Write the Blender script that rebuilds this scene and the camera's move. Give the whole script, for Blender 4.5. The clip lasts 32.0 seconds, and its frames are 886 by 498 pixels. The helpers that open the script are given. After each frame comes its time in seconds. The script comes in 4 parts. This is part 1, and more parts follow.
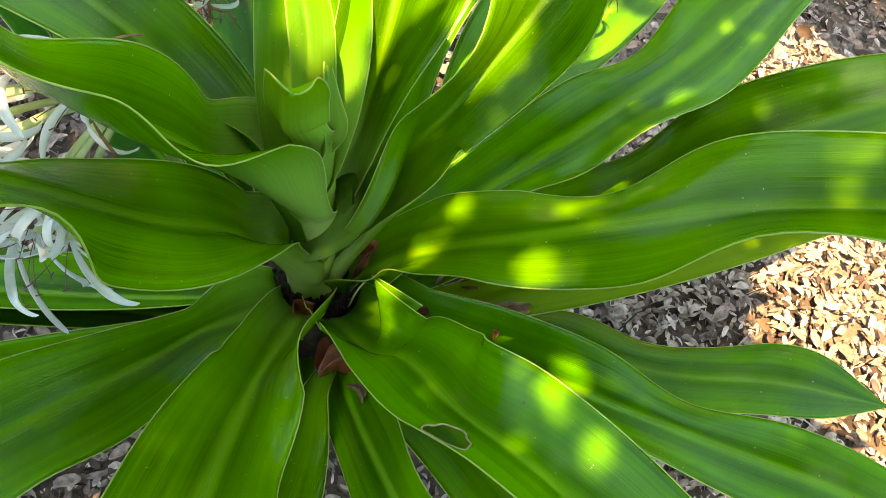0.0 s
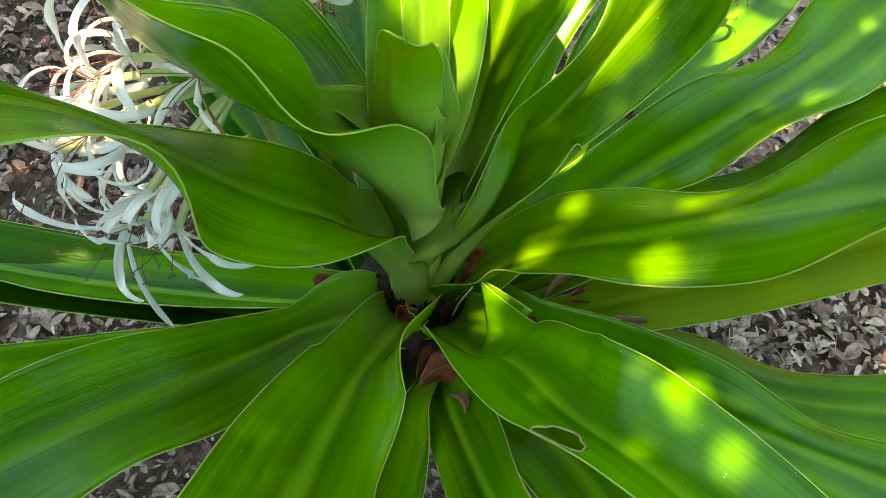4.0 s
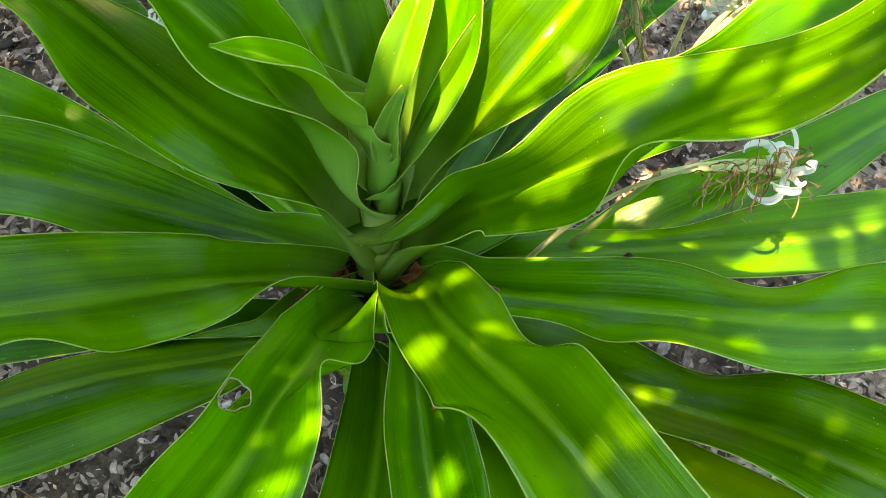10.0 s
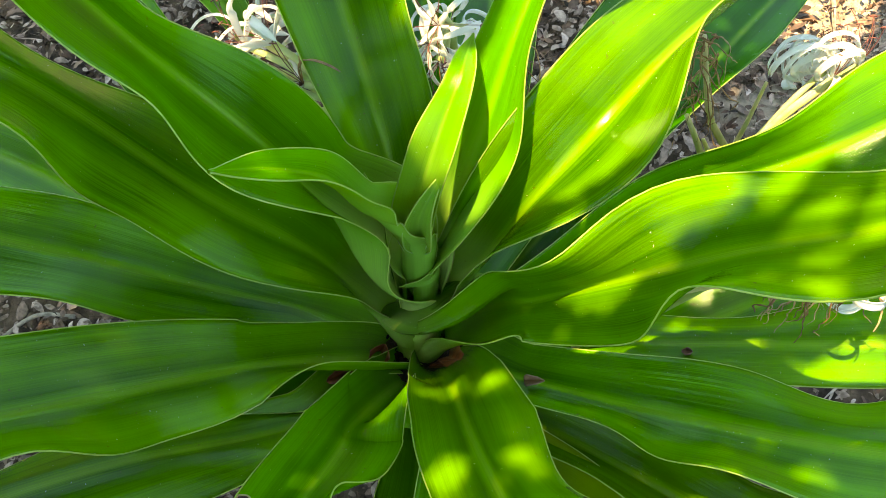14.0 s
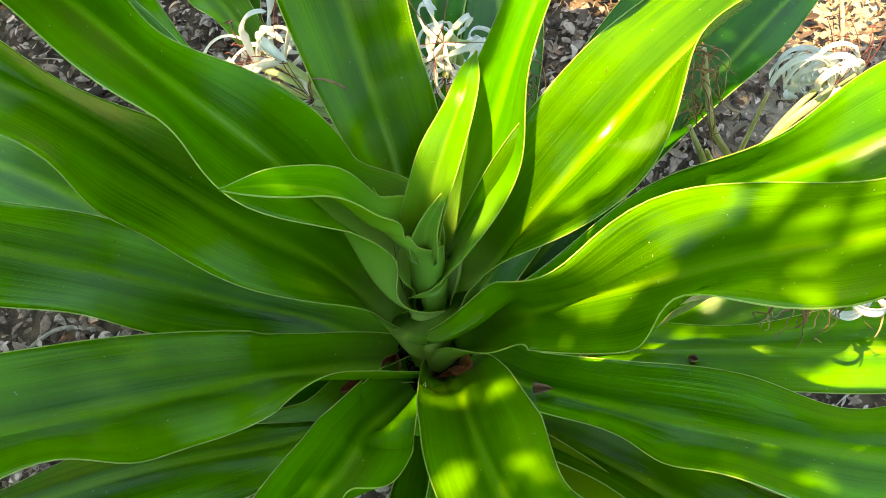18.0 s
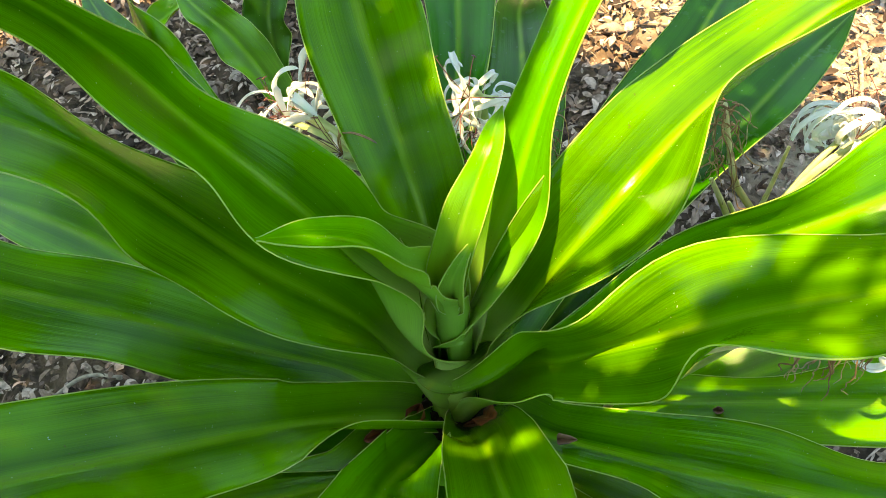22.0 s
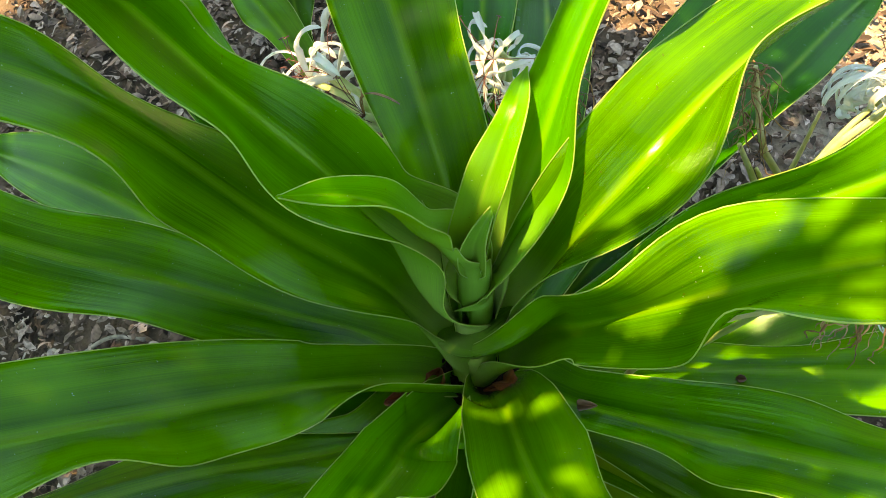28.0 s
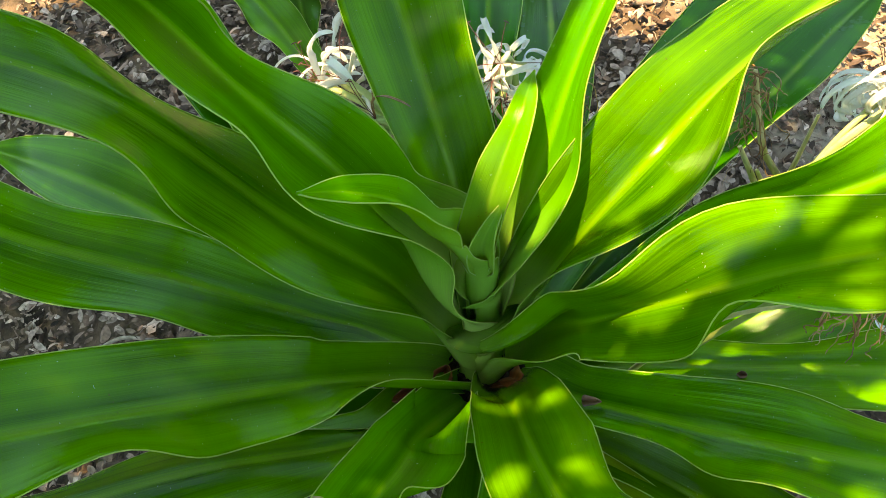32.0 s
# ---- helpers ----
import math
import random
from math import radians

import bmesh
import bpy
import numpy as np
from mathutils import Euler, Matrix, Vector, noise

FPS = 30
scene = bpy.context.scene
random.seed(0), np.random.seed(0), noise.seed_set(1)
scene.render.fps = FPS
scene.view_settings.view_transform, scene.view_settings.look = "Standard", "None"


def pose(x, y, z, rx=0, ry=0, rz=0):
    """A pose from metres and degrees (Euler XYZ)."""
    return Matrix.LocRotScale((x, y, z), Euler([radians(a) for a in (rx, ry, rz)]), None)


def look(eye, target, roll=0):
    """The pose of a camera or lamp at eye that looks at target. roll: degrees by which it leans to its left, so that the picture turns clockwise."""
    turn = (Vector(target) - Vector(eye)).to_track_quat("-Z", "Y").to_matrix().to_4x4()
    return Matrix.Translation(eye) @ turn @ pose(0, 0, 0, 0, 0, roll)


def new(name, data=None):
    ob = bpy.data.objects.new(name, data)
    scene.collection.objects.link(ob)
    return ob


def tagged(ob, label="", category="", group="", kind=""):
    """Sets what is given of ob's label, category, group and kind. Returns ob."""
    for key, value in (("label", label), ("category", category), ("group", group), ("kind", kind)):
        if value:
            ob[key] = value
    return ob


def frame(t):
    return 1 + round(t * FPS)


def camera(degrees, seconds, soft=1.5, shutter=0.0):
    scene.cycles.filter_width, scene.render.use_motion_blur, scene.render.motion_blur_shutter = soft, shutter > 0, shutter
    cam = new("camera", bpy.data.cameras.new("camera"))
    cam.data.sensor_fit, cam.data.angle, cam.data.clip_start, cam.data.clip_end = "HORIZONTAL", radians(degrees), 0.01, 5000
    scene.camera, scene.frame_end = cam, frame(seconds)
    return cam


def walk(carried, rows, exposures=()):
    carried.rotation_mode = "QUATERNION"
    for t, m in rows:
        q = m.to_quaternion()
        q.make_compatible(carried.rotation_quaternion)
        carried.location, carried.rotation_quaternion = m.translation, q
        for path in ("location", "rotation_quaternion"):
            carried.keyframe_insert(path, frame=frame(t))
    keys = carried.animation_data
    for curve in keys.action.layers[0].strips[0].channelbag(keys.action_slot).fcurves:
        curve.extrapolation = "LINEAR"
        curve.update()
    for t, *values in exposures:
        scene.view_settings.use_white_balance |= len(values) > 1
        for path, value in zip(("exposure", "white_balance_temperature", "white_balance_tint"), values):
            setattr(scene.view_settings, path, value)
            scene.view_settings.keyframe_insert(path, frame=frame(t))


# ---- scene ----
cam = camera(56.3, 32.0, soft=0.5)
# seconds, place, turn
ROWS = [
    (0, -0.3500, -0.1576, 1.3773, 25.11, -8.93, -66.65),
    (0.5, -0.3814, -0.1362, 1.3267, 23.66, -7.35, -64.11),
    (1, -0.3821, -0.1585, 1.2912, 22.95, -6.46, -62.54),
    (1.5, -0.3512, -0.1693, 1.2936, 23.07, -5.50, -62.21),
    (2, -0.3529, -0.1675, 1.2975, 23.56, -4.89, -62.57),
    (2.5, -0.3680, -0.1683, 1.3231, 25.83, -4.12, -62.41),
    (3, -0.3835, -0.1706, 1.3429, 27.95, -3.67, -62.35),
    (3.5, -0.3787, -0.1672, 1.3279, 28.30, -3.49, -62.30),
    (5.5, -0.3286, -0.1693, 1.2845, 25.74, -3.18, -56.86),
    (6, -0.2354, -0.2472, 1.2510, 24.19, -6.19, -39.26),
    (6.5, -0.2037, -0.2890, 1.2955, 23.30, -4.92, -37.30),
    (7, -0.2280, -0.3473, 1.3275, 22.99, -3.25, -40.29),
    (7.5, -0.2403, -0.3931, 1.3588, 23.22, -2.42, -40.87),
    (8, -0.2594, -0.4009, 1.3716, 23.42, -1.09, -40.43),
    (8.5, -0.2657, -0.4023, 1.3713, 23.46, -0.03, -40.13),
    (9, -0.2574, -0.4050, 1.3968, 24.10, 1.75, -39.61),
    (9.5, -0.1945, -0.4223, 1.4121, 25.55, 1.39, -32.40),
    (10, -0.0806, -0.4434, 1.4518, 25.47, -0.84, -20.10),
    (10.5, -0.0447, -0.4251, 1.4509, 25.67, 0.12, -17.11),
    (11, -0.0296, -0.3570, 1.4233, 25.94, 0.88, -16.66),
    (11.5, -0.0033, -0.3082, 1.4008, 24.89, 1.01, -16.34),
    (12, -0.0038, -0.3102, 1.4159, 24.91, 1.08, -16.39),
    (12.5, -0.0090, -0.3320, 1.4416, 24.91, 1.41, -16.29),
    (13, 0.0000, -0.3388, 1.4400, 25.02, 2.28, -16.03),
    (13.5, 0.0073, -0.3395, 1.4398, 24.97, 2.94, -15.98),
    (14, 0.0012, -0.3411, 1.4388, 25.08, 3.37, -15.91),
    (14.5, 0.0010, -0.3470, 1.4400, 25.10, 3.60, -15.86),
    (16.5, 0.0084, -0.3460, 1.4498, 25.33, 4.39, -15.92),
    (17, 0.0092, -0.3463, 1.4528, 25.42, 4.50, -15.89),
    (17.5, 0.0098, -0.3504, 1.4546, 25.70, 4.66, -15.87),
    (18, 0.0116, -0.3520, 1.4586, 25.75, 4.80, -15.92),
    (18.5, 0.0127, -0.3533, 1.4654, 26.08, 5.04, -15.88),
    (19, 0.0153, -0.3510, 1.4663, 27.91, 5.25, -16.14),
    (19.5, 0.0231, -0.3289, 1.4664, 29.56, 5.33, -16.16),
    (20, 0.0059, -0.3373, 1.4685, 29.79, 5.31, -15.95),
    (20.5, -0.0049, -0.3547, 1.4665, 30.00, 5.33, -15.27),
    (21, 0.0012, -0.3590, 1.4674, 29.77, 5.55, -15.05),
    (21.5, 0.0007, -0.3584, 1.4681, 29.48, 5.69, -15.01),
    (22, 0.0047, -0.3571, 1.4705, 29.35, 5.87, -15.05),
    (22.5, 0.0049, -0.3608, 1.4709, 29.30, 5.98, -15.05),
    (23, 0.0047, -0.3591, 1.4699, 29.17, 6.09, -15.02),
    (23.5, 0.0033, -0.3564, 1.4681, 28.97, 6.25, -14.98),
    (24, 0.0035, -0.3584, 1.4668, 28.75, 6.38, -14.89),
    (24.5, 0.0033, -0.3616, 1.4671, 28.68, 6.51, -14.88),
    (25, 0.0028, -0.3605, 1.4668, 28.62, 6.59, -14.86),
    (25.5, 0.0034, -0.3613, 1.4662, 28.63, 6.78, -14.85),
    (26, 0.0088, -0.3584, 1.4703, 28.60, 6.82, -14.83),
    (26.5, -0.0077, -0.3652, 1.4557, 28.10, 6.28, -13.86),
    (28.5, 0.0026, -0.3595, 1.4697, 27.43, 6.91, -13.85),
    (29, -0.0021, -0.3617, 1.4854, 27.51, 6.94, -13.94),
    (29.5, -0.0084, -0.3591, 1.4749, 27.52, 6.83, -13.99),
    (30, -0.0093, -0.3585, 1.4729, 27.65, 6.83, -14.03),
    (30.5, -0.0096, -0.3648, 1.4756, 27.70, 6.83, -13.92),
    (31, -0.0099, -0.3787, 1.4791, 28.00, 6.81, -13.84),
    (31.5, -0.0074, -0.3824, 1.4808, 27.92, 6.92, -13.76),
    (32, -0.0110, -0.3775, 1.4799, 27.95, 6.77, -13.77),
]
EXPOSURE = [(0.0, 2.90, 8700, 5), (1.0, 3.35, 8700, 8), (2.0, 3.25, 8700, 7), (3.0, 2.85, 8700, 3), (3.5, 2.85, 8700, 3), (6.0, 3.25, 8700, 6), (7.0, 3.32, 8700, 8), (8.0, 3.12, 8700, 5), (9.0, 3.12, 8700, 6), (10.0, 2.89, 8700, 0), (13.0, 2.71, 8700, -5), (17.0, 2.72, 8700, -5), (18.0, 2.68, 8700, -5), (19.0, 2.56, 8700, -7), (20.0, 2.26, 8700, -7), (20.6, 2.56, 8700, -7), (21.0, 2.76, 8700, -7), (22.0, 2.69, 8700, -7), (26.0, 2.61, 8700, -7), (29.0, 2.48, 8700, -6), (30.0, 2.51, 8700, -7), (32.0, 2.51, 8700, -7)]
walk(cam, [(t, pose(*p)) for t, *p in ROWS], EXPOSURE)

# ---------------------------------------------------------------- light
SUN_TO = Vector((-0.17, 0.065, 0.983)).normalized()
world = bpy.data.worlds.new("sky")
scene.world = world
world.use_nodes = True
wn = world.node_tree.nodes
sky = wn.new("ShaderNodeTexSky")
sky.sky_type = "NISHITA"
sky.sun_disc = False
sky.dust_density, sky.air_density, sky.ozone_density = 1.5, 1.0, 1.0
sky.sun_elevation = math.asin(SUN_TO.z)
sky.sun_rotation = math.atan2(SUN_TO.x, SUN_TO.y)
world.node_tree.links.new(sky.outputs[0], wn["Background"].inputs[0])
wn["Background"].inputs[1].default_value = 0.10
sun_data = bpy.data.lights.new("sun", "SUN")
sun_data.energy, sun_data.angle, sun_data.color = 3.55, radians(0.53), (1.0, 0.665, 0.395)
sun = new("sun", sun_data)
sun.matrix_world = look(SUN_TO * 20, (0, 0, 0))

# ---------------------------------------------------------------- materials


class Nodes:
    """A small helper to write node materials."""

    def __init__(self, name):
        self.mat = bpy.data.materials.new(name)
        self.mat.use_nodes = True
        self.tree = self.mat.node_tree
        self.tree.nodes.clear()

    def add(self, kind, **inputs):
        n = self.tree.nodes.new("ShaderNode" + kind)
        for key, value in inputs.items():
            key = key.replace("_", " ")
            if key in n.inputs:
                self.put(n.inputs[key], value)
        return n

    def put(self, socket, value):
        if isinstance(value, bpy.types.NodeSocket):
            self.tree.links.new(value, socket)
        else:
            socket.default_value = value

    def math(self, op, a, b=0.0, c=0.0, clamp=False):
        n = self.tree.nodes.new("ShaderNodeMath")
        n.operation, n.use_clamp = op, clamp
        for s, v in zip(n.inputs, (a, b, c)):
            self.put(s, v)
        return n.outputs[0]

    def mix(self, f, a, b, blend="MIX"):
        n = self.tree.nodes.new("ShaderNodeMix")
        n.data_type, n.blend_type = "RGBA", blend
        self.put(n.inputs[0], f)
        self.put(n.inputs[6], a)
        self.put(n.inputs[7], b)
        return n.outputs[2]

    def ramp(self, f, *stops):
        n = self.tree.nodes.new("ShaderNodeValToRGB")
        while len(n.color_ramp.elements) < len(stops):
            n.color_ramp.elements.new(0.5)
        for e, (at, col) in zip(n.color_ramp.elements, stops):
            e.position = at
            e.color = (col, col, col, 1) if isinstance(col, float) else (*col, 1)
        self.put(n.inputs[0], f)
        return n.outputs[0]

    def noise(self, vec, scale, detail=3.0, rough=0.55):
        n = self.add("TexNoise", Scale=scale, Detail=detail, Roughness=rough)
        if vec is not None:
            self.put(n.inputs["Vector"], vec)
        return n.outputs[0]

    def obj(self):
        return self.tree.nodes.new("ShaderNodeTexCoord").outputs["Object"]

    def uv(self):
        return self.tree.nodes.new("ShaderNodeTexCoord").outputs["UV"]

    def rand(self):
        return self.tree.nodes.new("ShaderNodeObjectInfo").outputs["Random"]

    def out(self, shader):
        n = self.tree.nodes.new("ShaderNodeOutputMaterial")
        self.put(n.inputs[0], shader)
        return self.mat


def blade_material(name, dark, light, thru, clear, rough, pale=(0.22, 0.42, 0.03), base_pale=0.0):
    """A strap leaf: parallel veins, a pale midrib with painted fold shade, blotches; light shines through it."""
    m = Nodes(name)
    uv = m.uv()
    sep = m.add("SeparateXYZ", Vector=uv)
    along, across = sep.outputs[0], sep.outputs[1]
    side = m.math("ABSOLUTE", across)
    stretch = m.add("CombineXYZ", X=m.math("MULTIPLY", along, 1.4), Y=m.math("MULTIPLY", across, 4.0), Z=m.math("MULTIPLY", m.rand(), 30.0))
    streak = m.noise(stretch.outputs[0], 1.0, 4.0)
    fine = m.add("CombineXYZ", X=m.math("MULTIPLY", along, 3.0), Y=m.math("MULTIPLY", across, 85.0), Z=m.math("MULTIPLY", m.rand(), 30.0))
    veins = m.noise(fine.outputs[0], 1.0, 2.0, 0.6)
    obj = m.obj()
    blotch = m.noise(obj, 9.0, 3.0)
    tint = m.math("ADD", m.math("MULTIPLY", streak, 0.6), m.math("MULTIPLY", blotch, 0.6))
    col = m.mix(m.ramp(tint, (0.40, 0.0), (0.80, 1.0)), (*dark, 1), (*light, 1))
    col = m.mix(m.math("MULTIPLY", m.ramp(veins, (0.42, 0.0), (0.60, 1.0)), 0.5), col, (*light, 1))
    # Darkened beside the midrib to paint in the shade of the folded blade.
    fold_shade = m.ramp(side, (0.08, 0.0), (0.20, 1.0), (0.60, 0.0))
    col = m.mix(m.math("MULTIPLY", fold_shade, 0.55), col, (*dark, 1))
    rib = m.ramp(side, (0.0, 1.0), (0.03, 0.8), (0.12, 0.0))
    col = m.mix(m.math("MULTIPLY", rib, 0.5), col, (*pale, 1))
    tone = m.add("HueSaturation", Color=col, Hue=m.math("ADD", 0.497, m.math("MULTIPLY", m.rand(), 0.012)), Value=m.math("ADD", 0.94, m.math("MULTIPLY", m.rand(), 0.16)))
    col = tone.outputs[0]
    # pale, waxy foot of the blade where it clasps the stem
    foot = m.ramp(along, (0.0, 1.0), (0.12, 1.0), (0.19, 0.40), (0.28, 0.0))
    col = m.mix(m.math("MULTIPLY", foot, base_pale), col, (0.60, 0.80, 0.26, 1))
    # scattered small specks and scars
    sp = m.noise(obj, 210.0, 1.0, 0.4)
    col = m.mix(m.ramp(sp, (0.765, 0.0), (0.80, 0.75)), col, (0.10, 0.06, 0.015, 1))
    pale_sp = m.noise(obj, 330.0, 1.0, 0.4)
    col = m.mix(m.ramp(pale_sp, (0.775, 0.0), (0.80, 0.8)), col, (0.45, 0.52, 0.30, 1))
    ridge = m.add("CombineXYZ", X=m.math("MULTIPLY", along, 1.2), Y=m.math("MULTIPLY", across, 64.0), Z=m.math("MULTIPLY", m.rand(), 30.0))
    relief = m.noise(ridge.outputs[0], 1.0, 2.0, 0.5)
    relief = m.math("ADD", relief, m.math("MULTIPLY", m.noise(obj, 26.0, 2.0), 0.5))
    pleat = m.add("CombineXYZ", X=m.math("MULTIPLY", along, 0.9), Y=m.math("MULTIPLY", across, 11.0), Z=m.math("MULTIPLY", m.rand(), 47.0))
    folds = m.add("Bump", Height=m.noise(pleat.outputs[0], 1.0, 1.5, 0.5), Strength=0.11, Distance=0.006)
    bump = m.add("Bump", Height=relief, Strength=0.13, Distance=0.003, Normal=folds.outputs[0])
    gloss = m.math("ADD", rough, m.math("MULTIPLY", m.math("SUBTRACT", m.noise(obj, 38.0, 4.0), 0.5), 0.22))
    skin = m.add("BsdfPrincipled", Base_Color=col, Roughness=gloss, Normal=bump.outputs[0])
    skin.inputs["Specular IOR Level"].default_value = 0.29
    shine = m.add("BsdfTranslucent", Color=m.mix(0.25, (*thru, 1), col), Normal=bump.outputs[0])
    both = m.add("MixShader")
    both.inputs[0].default_value = clear
    m.put(both.inputs[1], skin.outputs[0])
    m.put(both.inputs[2], shine.outputs[0])
    return m.out(both.outputs[0])


BLADE = blade_material("strap_leaf", (0.004, 0.066, 0.0004), (0.128, 0.375, 0.001), (0.46, 0.82, 0.01), 0.22, 0.14, base_pale=0.1)
CLASPING = blade_material("clasping_strap_leaf", (0.005, 0.070, 0.0004), (0.134, 0.390, 0.001), (0.48, 0.82, 0.01), 0.24, 0.14, base_pale=0.95)
YOUNG = blade_material("young_strap_leaf", (0.040, 0.230, 0.001), (0.120, 0.420, 0.003), (0.80, 0.82, 0.02), 0.32, 0.22, base_pale=0.3)
# Blade colours darkened to paint in shade on low and back leaves.
SHADE_TINTED = blade_material("shade_tinted_strap_leaf", (0.005, 0.060, 0.002), (0.040, 0.200, 0.004), (0.50, 0.66, 0.01), 0.14, 0.24, base_pale=0.05)
OLD = blade_material("old_strap_leaf", (0.060, 0.200, 0.002), (0.230, 0.420, 0.004), (0.60, 0.60, 0.01), 0.36, 0.42, base_pale=0.05)


def plain(name, a, b, scale, rough, bump=0.2, dist=0.003, clear=0.0, thru=(0.8, 0.8, 0.7), spread=0.2):
    m = Nodes(name)
    obj = m.obj()
    n = m.noise(obj, scale, 5.0)
    col = m.mix(m.ramp(n, (0.32, 0.0), (0.68, 1.0)), (*a, 1), (*b, 1))
    tone = m.add("HueSaturation", Color=col, Value=m.math("ADD", 1 - spread, m.math("MULTIPLY", m.rand(), 2 * spread)))
    bmp = m.add("Bump", Height=m.noise(obj, scale * 4, 4.0), Strength=bump, Distance=dist)
    skin = m.add("BsdfPrincipled", Base_Color=tone.outputs[0], Roughness=rough, Normal=bmp.outputs[0])
    if not clear:
        return m.out(skin.outputs[0])
    thin = m.add("BsdfTranslucent", Color=(*thru, 1))
    both = m.add("MixShader")
    both.inputs[0].default_value = clear
    m.put(both.inputs[1], skin.outputs[0])
    m.put(both.inputs[2], thin.outputs[0])
    return m.out(both.outputs[0])


MARGIN = plain("leaf_margin", (0.34, 0.52, 0.08), (0.52, 0.64, 0.18), 30, 0.45, 0.05, clear=0.3, thru=(0.6, 0.7, 0.2))
STEM = plain("leaf_sheath", (0.14, 0.32, 0.03), (0.24, 0.42, 0.07), 14, 0.42, 0.15, clear=0.25, thru=(0.5, 0.65, 0.1))
TORN = plain("torn_rim", (0.30, 0.22, 0.10), (0.50, 0.42, 0.22), 90, 0.8)


def bed_soil():
    """Dark crumbly soil in the bed, turning to pale sand on one side and to an added green tint further off, with
    ragged borders.
    """
    m = Nodes("soil")
    obj = m.obj()
    crumb = m.noise(obj, 18.0, 5.0)
    dark = m.mix(m.ramp(crumb, (0.32, 0.0), (0.68, 1.0)), (0.018, 0.013, 0.009, 1), (0.14, 0.101, 0.072, 1))
    sand = m.mix(m.ramp(m.noise(obj, 30.0, 5.0), (0.3, 0.0), (0.7, 1.0)), (0.15, 0.12, 0.095, 1), (0.44, 0.38, 0.31, 1))
    away = m.add("VectorMath", Vector=obj)
    away.operation = "DISTANCE"
    away.inputs[1].default_value = (-2.2, 0.1, 0.0)
    edge = m.math("ADD", away.outputs["Value"], m.math("MULTIPLY", m.noise(obj, 3.0, 4.0), 0.7))
    border = m.math("SUBTRACT", edge, 2.95)
    col = m.mix(m.ramp(border, (0.30, 0.0), (0.50, 1.0), (0.92, 1.0), (1.0, 0.15)), dark, sand)
    # unseen far ground, tinted green to cut warm bounce and reflections
    out = m.add("VectorMath", Vector=obj)
    out.operation = "LENGTH"
    far_tint = m.mix(crumb, (0.010, 0.030, 0.006, 1), (0.045, 0.075, 0.022, 1))
    col = m.mix(m.ramp(m.math("MULTIPLY", m.math("ADD", out.outputs["Value"], m.noise(obj, 4.0, 3.0)), 0.2), (0.48, 0.0), (0.60, 1.0)), col, far_tint)
    bmp = m.add("Bump", Height=m.noise(obj, 70.0, 4.0), Strength=0.9, Distance=0.010)
    return m.out(m.add("BsdfPrincipled", Base_Color=col, Roughness=0.95, Normal=bmp.outputs[0]).outputs[0])


SOIL = bed_soil()

# ---------------------------------------------------------------- building helpers


def part(name, data, material, parent=None, label="", smooth=True):
    """Links a mesh, or a bmesh, as one object under its thing."""
    if isinstance(data, bmesh.types.BMesh):
        me = bpy.data.meshes.new(name)
        data.to_mesh(me)
        data.free()
    else:
        me = data
    if material is not None and not me.materials:
        me.materials.append(material)
    if smooth:
        me.polygons.foreach_set("use_smooth", [True] * len(me.polygons))
    ob = new(name, me)
    ob.parent = parent
    return tagged(ob, label) if label else ob


def grid_mesh(name, verts, faces, uvs=None):
    me = bpy.data.meshes.new(name)
    me.from_pydata([tuple(v) for v in verts], [], faces)
    if uvs is not None:
        layer = me.uv_layers.new(name="UVMap")
        idx = np.empty(len(me.loops), dtype=np.int32)
        me.loops.foreach_get("vertex_index", idx)
        layer.data.foreach_set("uv", np.asarray(uvs, dtype=np.float32)[idx].ravel())
    me.update()
    return me


def glide(pts, u):
    """A smooth curve through evenly spaced points, at places u from 0 to 1."""
    pts = np.asarray(pts, float)
    x = np.asarray(u) * (len(pts) - 1)
    i = np.clip(x.astype(int), 0, len(pts) - 2)
    t = x - i
    ext = np.concatenate([2 * pts[:1] - pts[1:2], pts, 2 * pts[-1:] - pts[-2:-1]])
    a, b, c, d = ext[i], ext[i + 1], ext[i + 2], ext[i + 3]
    t = t.reshape(t.shape + (1,) * (pts.ndim - 1))
    return 0.5 * (2 * b + (c - a) * t + (2 * a - 5 * b + 4 * c - d) * t**2 + (3 * b - a - 3 * c + d) * t**3)


def tube_mesh(name, line, radii, sides=8, cap=True):
    line = np.asarray(line, float)
    tan = np.gradient(line, axis=0)
    tan /= np.linalg.norm(tan, axis=1)[:, None] + 1e-9
    ref = np.array([0.31, 0.17, 0.93]) if abs(tan[:, 2]).mean() < 0.85 else np.array([0.93, 0.2, 0.1])
    s = np.cross(tan, ref)
    s /= np.linalg.norm(s, axis=1)[:, None] + 1e-9
    n = np.cross(s, tan)
    a = np.linspace(0, 2 * np.pi, sides, endpoint=False)
    radii = np.broadcast_to(radii, (len(line),))
    v = line[:, None] + radii[:, None, None] * (np.cos(a)[None, :, None] * s[:, None] + np.sin(a)[None, :, None] * n[:, None])
    f = [(i * sides + j, i * sides + (j + 1) % sides, (i + 1) * sides + (j + 1) % sides, (i + 1) * sides + j) for i in range(len(line) - 1) for j in range(sides)]
    if cap:
        f += [tuple(range(sides))[::-1], tuple((len(line) - 1) * sides + j for j in range(sides))]
    return grid_mesh(name, v.reshape(-1, 3), f)


STRAIGHT = [(0, 0, 0)] * 5


def core(z):
    """The middle of the sheathed stem at a height."""
    z = np.asarray(z, float)
    return np.stack([0.012 + 0.10 * (z - 0.45), 0.018 + 0.05 * (z - 0.55), 0 * z], -1)


